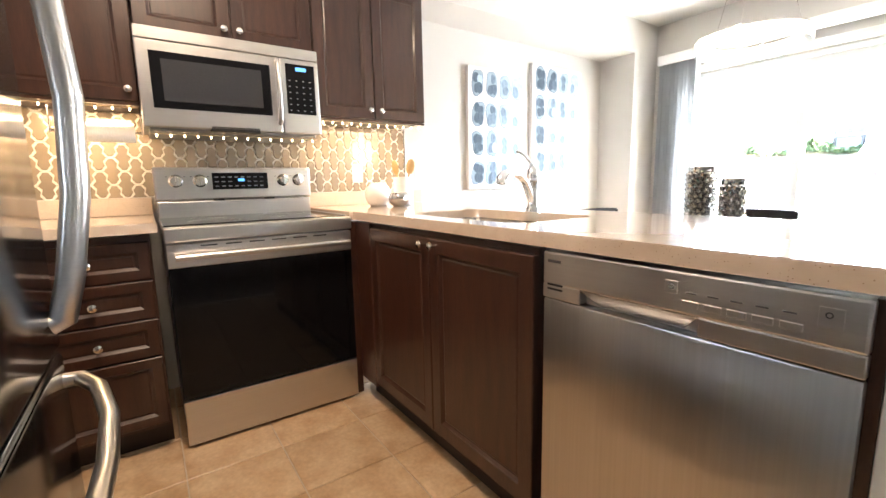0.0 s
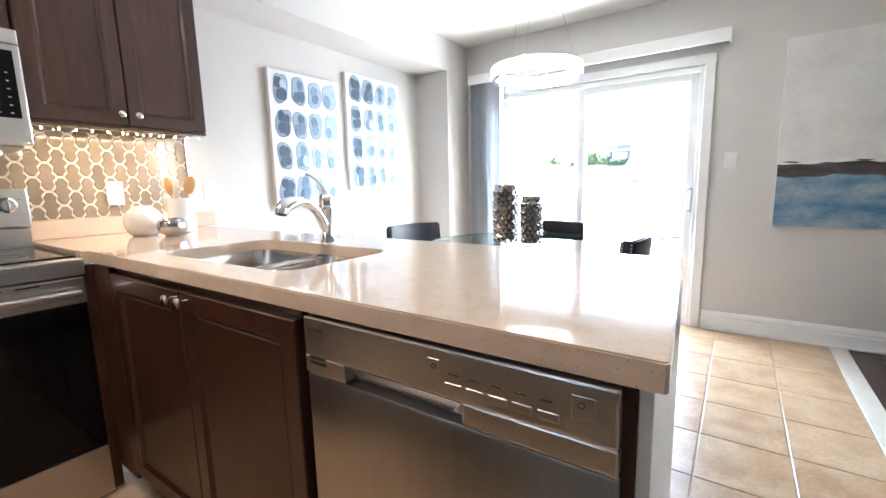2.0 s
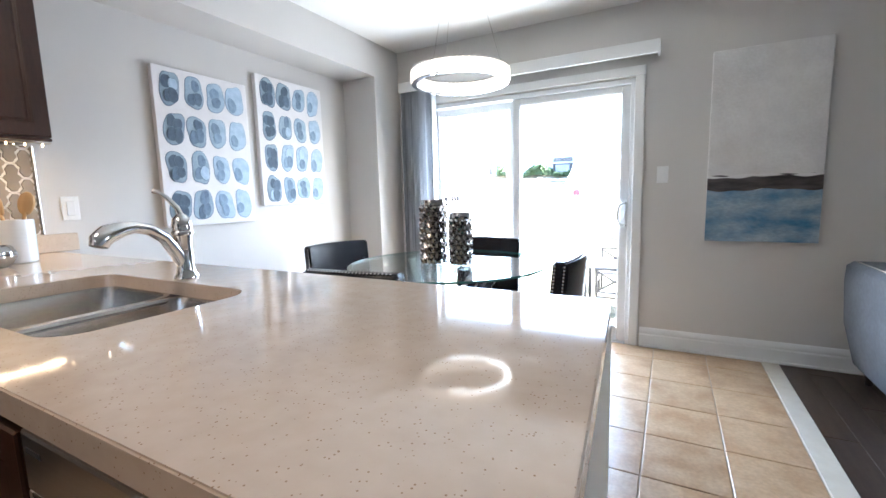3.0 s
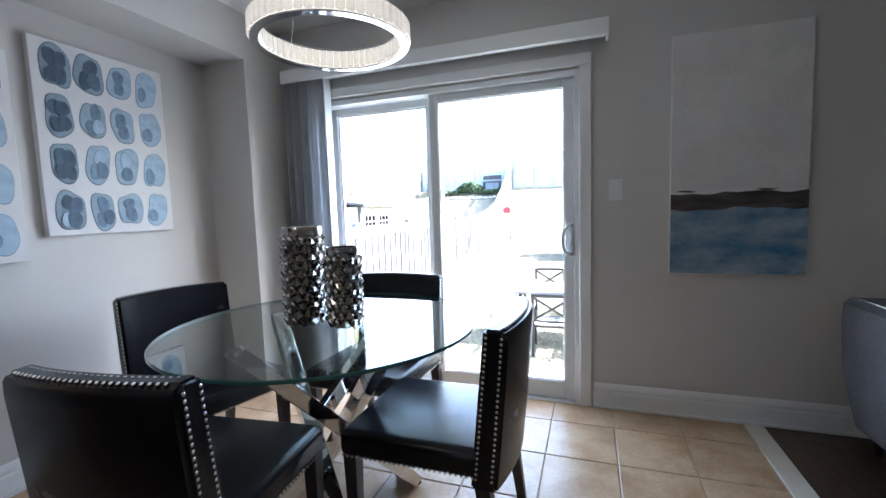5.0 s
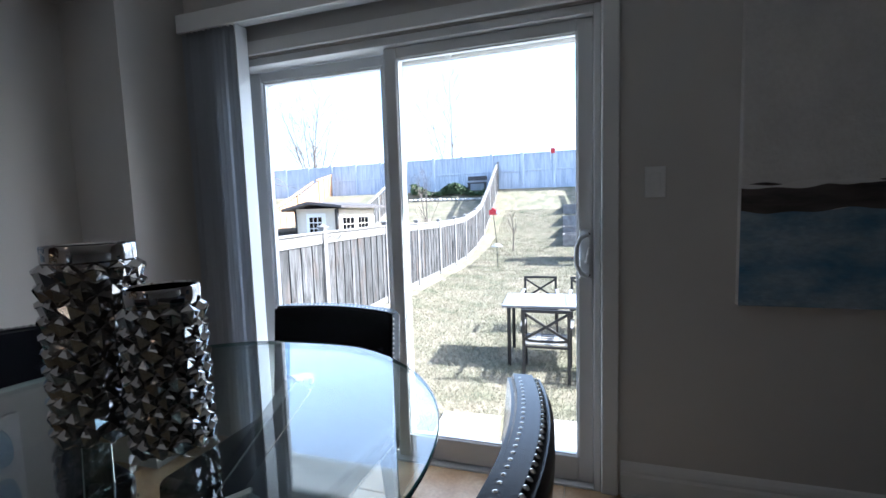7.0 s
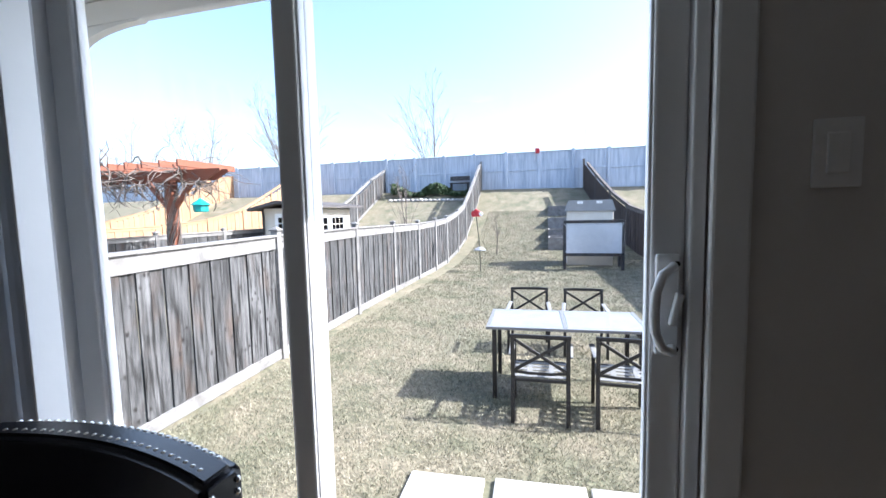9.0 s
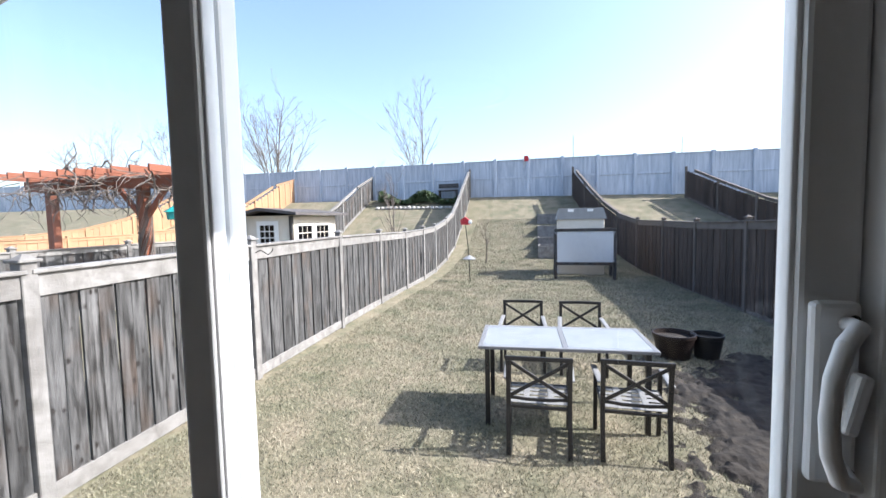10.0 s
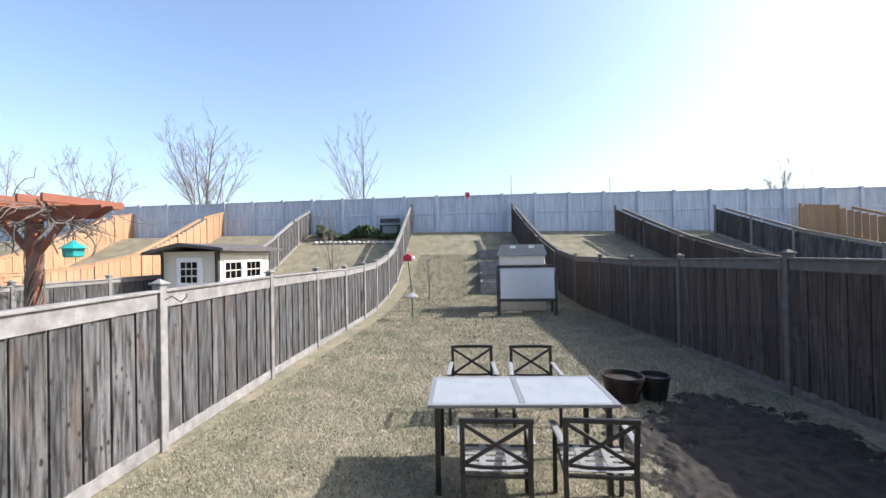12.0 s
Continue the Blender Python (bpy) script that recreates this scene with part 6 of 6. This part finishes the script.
for a in (0.05, 1.07):
    part("leg", box(a, 0.02, -0.05, a + 0.08, 0.34, 0.5, 0.004, 1), M["wood_grey"], bench)

# garden shed next door
gs = thing("garden_shed", "cream garden shed with a dark roof and white-framed panes", "shed", (-7.1, 11.0, -0.7))
part("wall", box(0, 0, 0, 1.62, 2.8, 2.12, 0.01, 1), M["stucco"], gs)
part("roof", prism([(-0.35, 2.12), (0.7, 2.36), (2.0, 2.2), (2.0, 2.12), (0.7, 2.27), (-0.35, 2.04)], -0.35, 3.2), M["roof"], gs, m=Matrix.Rotation(radians(90), 4, "X") @ Matrix.Scale(-1, 4, (0, 0, 1)))
sd = part("door", box(0.42, -0.03, 0.02, 1.18, -0.001, 1.95, 0.006, 1), M["trim"], gs)
part("corner_board", box(1.56, -0.04, 0, 1.66, 0.06, 2.1, 0.006, 1), M["wood_grey"], gs)
for i in range(3):
    for j in range(3):
        part("pane", box(0.55 + 0.17 * i, -0.036, 1.25 + 0.2 * j, 0.69 + 0.17 * i, -0.031, 1.42 + 0.2 * j), M["black_glass"], sd)
for wy in (0.25, 1.35):
    wn_ = part("window", frame_ring(wy, wy + 0.95, 1.25, 1.85, 0.06, -0.03, 0.0), M["trim"], gs, m=Matrix.Translation((1.625, 0, 0)) @ Matrix.Rotation(radians(90), 4, "Z"))
    for i in range(3):
        for j in range(2):
            part("pane", box(1.626, wy + 0.08 + 0.28 * i, 1.33 + 0.24 * j, 1.632, wy + 0.32 + 0.28 * i, 1.54 + 0.24 * j), M["black_glass"], gs)
part("gutter_pipe", tube([(-0.02, -0.03, 2.05), (0.02, -0.06, 1.95), (0.02, -0.06, 0.1)], 0.035, 10), M["black"], gs)

# pergola with vines next door
pg = thing("pergola", "red-stained timber pergola overgrown with bare vines", "pergola", (-6.45, 7.0, -0.75))
for a, b in ((0, 0), (-2.6, 0)):
    part("post", box(a - 0.09, b - 0.09, 0, a + 0.09, b + 0.09, 2.95, 0.01, 1), M["red_cedar"], pg)
for b in (-0.12, 0.12):
    part("beam", prism([(-3.2, 2.76), (1.15, 2.76), (1.5, 2.94), (1.5, 2.99), (-3.2, 2.99)], b - 0.025, b + 0.025), M["red_cedar"], pg, m=Matrix.Rotation(radians(90), 4, "X") @ Matrix.Scale(-1, 4, (0, 0, 1)))
for k in range(10):
    part("rafter", box(-3.1 + 0.46 * k, -0.8, 2.99, -3.05 + 0.46 * k, 0.8, 3.13, 0.004, 1), M["red_cedar"], pg)
for a, b in ((0.09, 0), (-0.09, 0)):
    s = 1 if a > 0 else -1
    part("brace", box(-0.05, -0.04, 0, 0.05, 0.04, 0.85, 0.005, 1), M["red_cedar"], pg, m=Matrix.Translation((a, b, 2.15)) @ Matrix.Rotation(s * radians(42), 4, "Y"))
vb = bmesh.new()
for k in range(200):
    if k < 22:
        a0 = rnd.uniform(0, 6.28)
        pts = [(0.13 * math.cos(a0 + 0.5 * q) * (1 + 0.3 * rnd.random()), 0.13 * math.sin(a0 + 0.5 * q), 0.2 * q) for q in range(15)]
    else:
        p = Vector((rnd.uniform(-2.8, 1.0), rnd.uniform(-0.8, 0.8), rnd.uniform(2.65, 3.12)))
        d = Vector((rnd.uniform(-1, 1), rnd.uniform(-1, 1), rnd.uniform(-0.2, 0.1)))
        pts = []
        for q in range(9):
            pts.append(p.copy())
            d = (d + Vector((rnd.uniform(-1, 1), rnd.uniform(-1, 1), rnd.uniform(-0.6, 0.35))) * 0.7).normalized()
            p = p + d * 0.13
    add_tube(vb, pts, [(0.024 if k < 60 else 0.012) * (1 - 0.075 * min(q, 10)) for q in range(len(pts))], 5, caps=False)
part("vine", vb, M["bark"], pg, "tangled bare vine stems")
fd2 = thing("hanging_feeder", "teal lantern-shaped bird feeder hanging on a chain", "bird feeder", (-5.55, 6.9, 1.3))
part("body", lathe([(0, 0), (0.13, 0), (0.15, 0.02), (0.16, 0.16), (0, 0.16)], 8), M["teal"], fd2)
part("roof", lathe([(0.22, 0.16), (0.06, 0.27), (0.03, 0.3), (0, 0.31)], 8), M["teal"], fd2)
part("chain", tube([(0, 0, 0.3), (0, 0, 0.72)], 0.008, 6), M["iron"], fd2)

# flag and poles at the horizon
fl = thing("small_flag", "small red and white flag on the barrier", "flag", (0.9, 24.3, 4.45))
part("pole", tube([(0, 0, -0.4), (0, 0, 0.5)], 0.015, 6), M["white_plastic"], fl)
part("cloth", box(0.015, -0.005, -0.05, 0.25, 0.005, 0.25, 0.002, 1), M["red"], fl)
for x, y, h in ((10.65, 30, 3.6), (4.2, 34, 4.8)):
    tagged(part("street_pole", tube([(0, 0, 0), (0, 0, h)], [0.04, 0.022], 8), M["wood_rail"], None, m=Matrix.Translation((x, y, 2.6))), "thin grey pole beyond the barrier", "pole")
hk = part("fence_hook", tube([(0, 0.0, 0), (0.06, 0, 0.03), (0.1, 0, 0.0), (0.14, 0, -0.03), (0.19, 0, 0.02), (0.19, 0, 0.05)], 0.006, 6), M["iron"], None, m=pose(-1.32, 3.82, 0.84, 0, 0, 25))
tagged(hk, "curly black iron hook on the fence post", "hook")

# porch hood of the house, outside the door
hood = thing("porch_hood", "white scalloped porch hood on the house wall", "porch hood", (0, 0.171, 0))
part("roof_board", box(-1.6, 0.0, 2.165, 2.75, 0.62, 2.22, 0.01, 1), M["trim"], hood)
part("front_board", box(-1.6, 0.5, 2.055, 2.75, 0.54, 2.164, 0.006, 1), M["trim"], hood)
for bx0 in (-0.2, -1.5):
    arc = [(bx0, 2.055), (bx0 + 0.5, 2.055)] + [(bx0 + 0.1 + 0.38 * (1 - math.sin(radians(9 * k))), 1.93 + 0.118 * math.cos(radians(9 * k))) for k in range(11)] + [(bx0 + 0.09, 1.9), (bx0, 1.9)]
    part("bracket", prism(arc, -0.54, -0.5), M["trim"], hood, "scalloped bracket", m=Matrix.Rotation(radians(90), 4, "X"))

porch_light = thing("porch_spotlight", "small white outdoor spotlight under the porch hood", "spotlight", (1.56, 0.6, 2.164))
part("mount", lathe([(0, 0), (0.035, 0), (0.035, -0.015), (0.012, -0.02), (0.012, -0.05), (0, -0.05)], 18), M["vinyl"], porch_light)
part("head", lathe([(0, -0.05), (0.03, -0.045), (0.042, 0.02), (0.046, 0.045), (0.04, 0.04), (0, 0.03)], 20, pose(0, 0.01, -0.075, 60, 0, 35)), M["vinyl"], porch_light, smooth=True)

# ---- pieces of floors and walls ----
PX, PY = 0.3225, 0.342
floor_ob = bpy.data.objects["floor"]
tile_mesh = None
for i in range(10):
    for j in range(18):
        x0, y0 = 2.5125 - 8 * PX + 0.0 + PX * i, -6.055 + PY * j
        x1, y1 = x0 + PX, y0 + PY
        x0, y0, x1, y1 = max(x0, 0.002), max(y0, -6.9), min(x1, 3.152), min(y1, -0.002)
        if x1 - x0 < 0.02 or y1 - y0 < 0.02:
            continue
        full = abs(x1 - x0 - PX) < 1e-6 and abs(y1 - y0 - PY) < 1e-6
        m = Matrix.Translation(((x0 + x1) / 2, (y0 + y1) / 2, 0))
        if full and tile_mesh:
            shared("floor_tile", tile_mesh, floor_ob, m)
        else:
            hx, hy = (x1 - x0) / 2 - 0.0022, (y1 - y0) / 2 - 0.0022
            bm = bmesh.new()
            lo = [bm.verts.new((sx * hx, sy * hy, -0.0075)) for sx, sy in ((-1, -1), (1, -1), (1, 1), (-1, 1))]
            mid = [bm.verts.new((sx * hx, sy * hy, -0.0022)) for sx, sy in ((-1, -1), (1, -1), (1, 1), (-1, 1))]
            hi = [bm.verts.new((sx * (hx - 0.003), sy * (hy - 0.003), 0)) for sx, sy in ((-1, -1), (1, -1), (1, 1), (-1, 1))]
            bm.faces.new(hi)
            for a, b in ((lo, mid), (mid, hi)):
                for k in range(4):
                    bm.faces.new((a[k], a[(k + 1) % 4], b[(k + 1) % 4], b[k]))
            ob = part("floor_tile", bm, M["tile"], floor_ob, m=m)
            if full:
                tile_mesh = ob.data
part("threshold_strip", box(3.155, -6.9, -0.007, 3.245, -0.002, 0.006, 0.003), M["strip"], floor_ob, "pale stone threshold strip")
plank_mesh = None
for i in range(30):
    for j in range(7):
        y0 = -6.99 + 1.21 * j - 0.4 * (i % 3)
        y1 = min(y0 + 1.206, -0.003)
        y0 = max(y0, -6.99)
        if y1 - y0 < 0.05:
            continue
        x0 = 3.25 + 0.126 * i
        full = abs(y1 - y0 - 1.206) < 1e-6
        m = Matrix.Translation((x0, y0, 0))
        if full and plank_mesh:
            shared("floor_plank", plank_mesh, floor_ob, m)
        else:
            ob = part("floor_plank", box(0.0008, 0.0, -0.008, 0.1252, y1 - y0 - 0.001, 0.0, 0.0012, 1), M["plank"], floor_ob, m=m)
            if full:
                plank_mesh = ob.data

splash = structure("wall_backsplash", box(0.0005, -4.62, TOP + 0.0855, 0.006, -2.53, 1.4275), M["white_grout"], "white grout bed of the tiled backsplash")
part("edge_trim", box(0.0005, -2.5295, TOP + 0.0855, 0.013, -2.522, 1.4275, 0.002), M["nickel"], splash)


def ogee(w, h, gap):
    """The outline of a lantern tile: four S curves between its points."""
    corners = [(w / 2, 0), (0, h / 2), (-w / 2, 0), (0, -h / 2)]
    pts = []
    for q in range(4):
        (ax, ay), (bx, by) = corners[q], corners[(q + 1) % 4]
        L = math.hypot(bx - ax, by - ay)
        nx, ny = (by - ay) / L, -(bx - ax) / L
        sgn = 1 if q % 2 == 0 else -1
        for k in range(12):
            s = k / 12
            off = sgn * (0.0095 * math.sin(2 * math.pi * s) + 0.0026 * math.sin(6 * math.pi * s))
            pts.append((ax + (bx - ax) * s - nx * off, ay + (by - ay) * s - ny * off))
    return [(x * (1 - gap / math.hypot(x, y)), y * (1 - gap / math.hypot(x, y))) for x, y in pts]


TW, TH = 0.096, 0.13
lt = None
outline = ogee(TW, TH, 0.0055)
rows_n = int((1.4275 - TOP - 0.0855) / (TH / 2)) + 2
for j in range(rows_n):
    for i in range(23):
        cy = -4.62 + TW * (i + 0.5 * (j % 2))
        cz = TOP + 0.0855 + TH / 2 * j
        pts = [(min(max(cy + x, -4.617), -2.532), min(max(cz + y, TOP + 0.087), 1.426)) for x, y in outline]
        if cy > -2.5 or cz > 1.49:
            continue
        clipped = any(abs(p[0] - cy - q[0]) > 1e-9 or abs(p[1] - cz - q[1]) > 1e-9 for p, q in zip(pts, outline))
        if not clipped and lt:
            shared("lantern_tile", lt, splash, Matrix.Translation((0, cy, cz)))
            continue
        loc = [(p[0] - cy, p[1] - cz) for p in pts]
        clean = [p for k, p in enumerate(loc) if math.dist(p, loc[k - 1]) > 1e-4]
        if len(clean) < 4:
            continue
        mx, my = sum(p[0] for p in clean) / len(clean), sum(p[1] for p in clean) / len(clean)
        bm = bmesh.new()
        lo = [bm.verts.new((0.0062, x, y)) for x, y in clean]
        hi = [bm.verts.new((0.0105, mx + (x - mx) * 0.96, my + (y - my) * 0.96)) for x, y in clean]
        bm.faces.new(hi)
        for k in range(len(lo)):
            bm.faces.new((lo[k], lo[(k + 1) % len(lo)], hi[(k + 1) % len(lo)], hi[k]))
        ob = part("lantern_tile", bm, M["lantern_tile"], splash, m=Matrix.Translation((0, cy, cz)))
        if not clipped:
            lt = ob.data
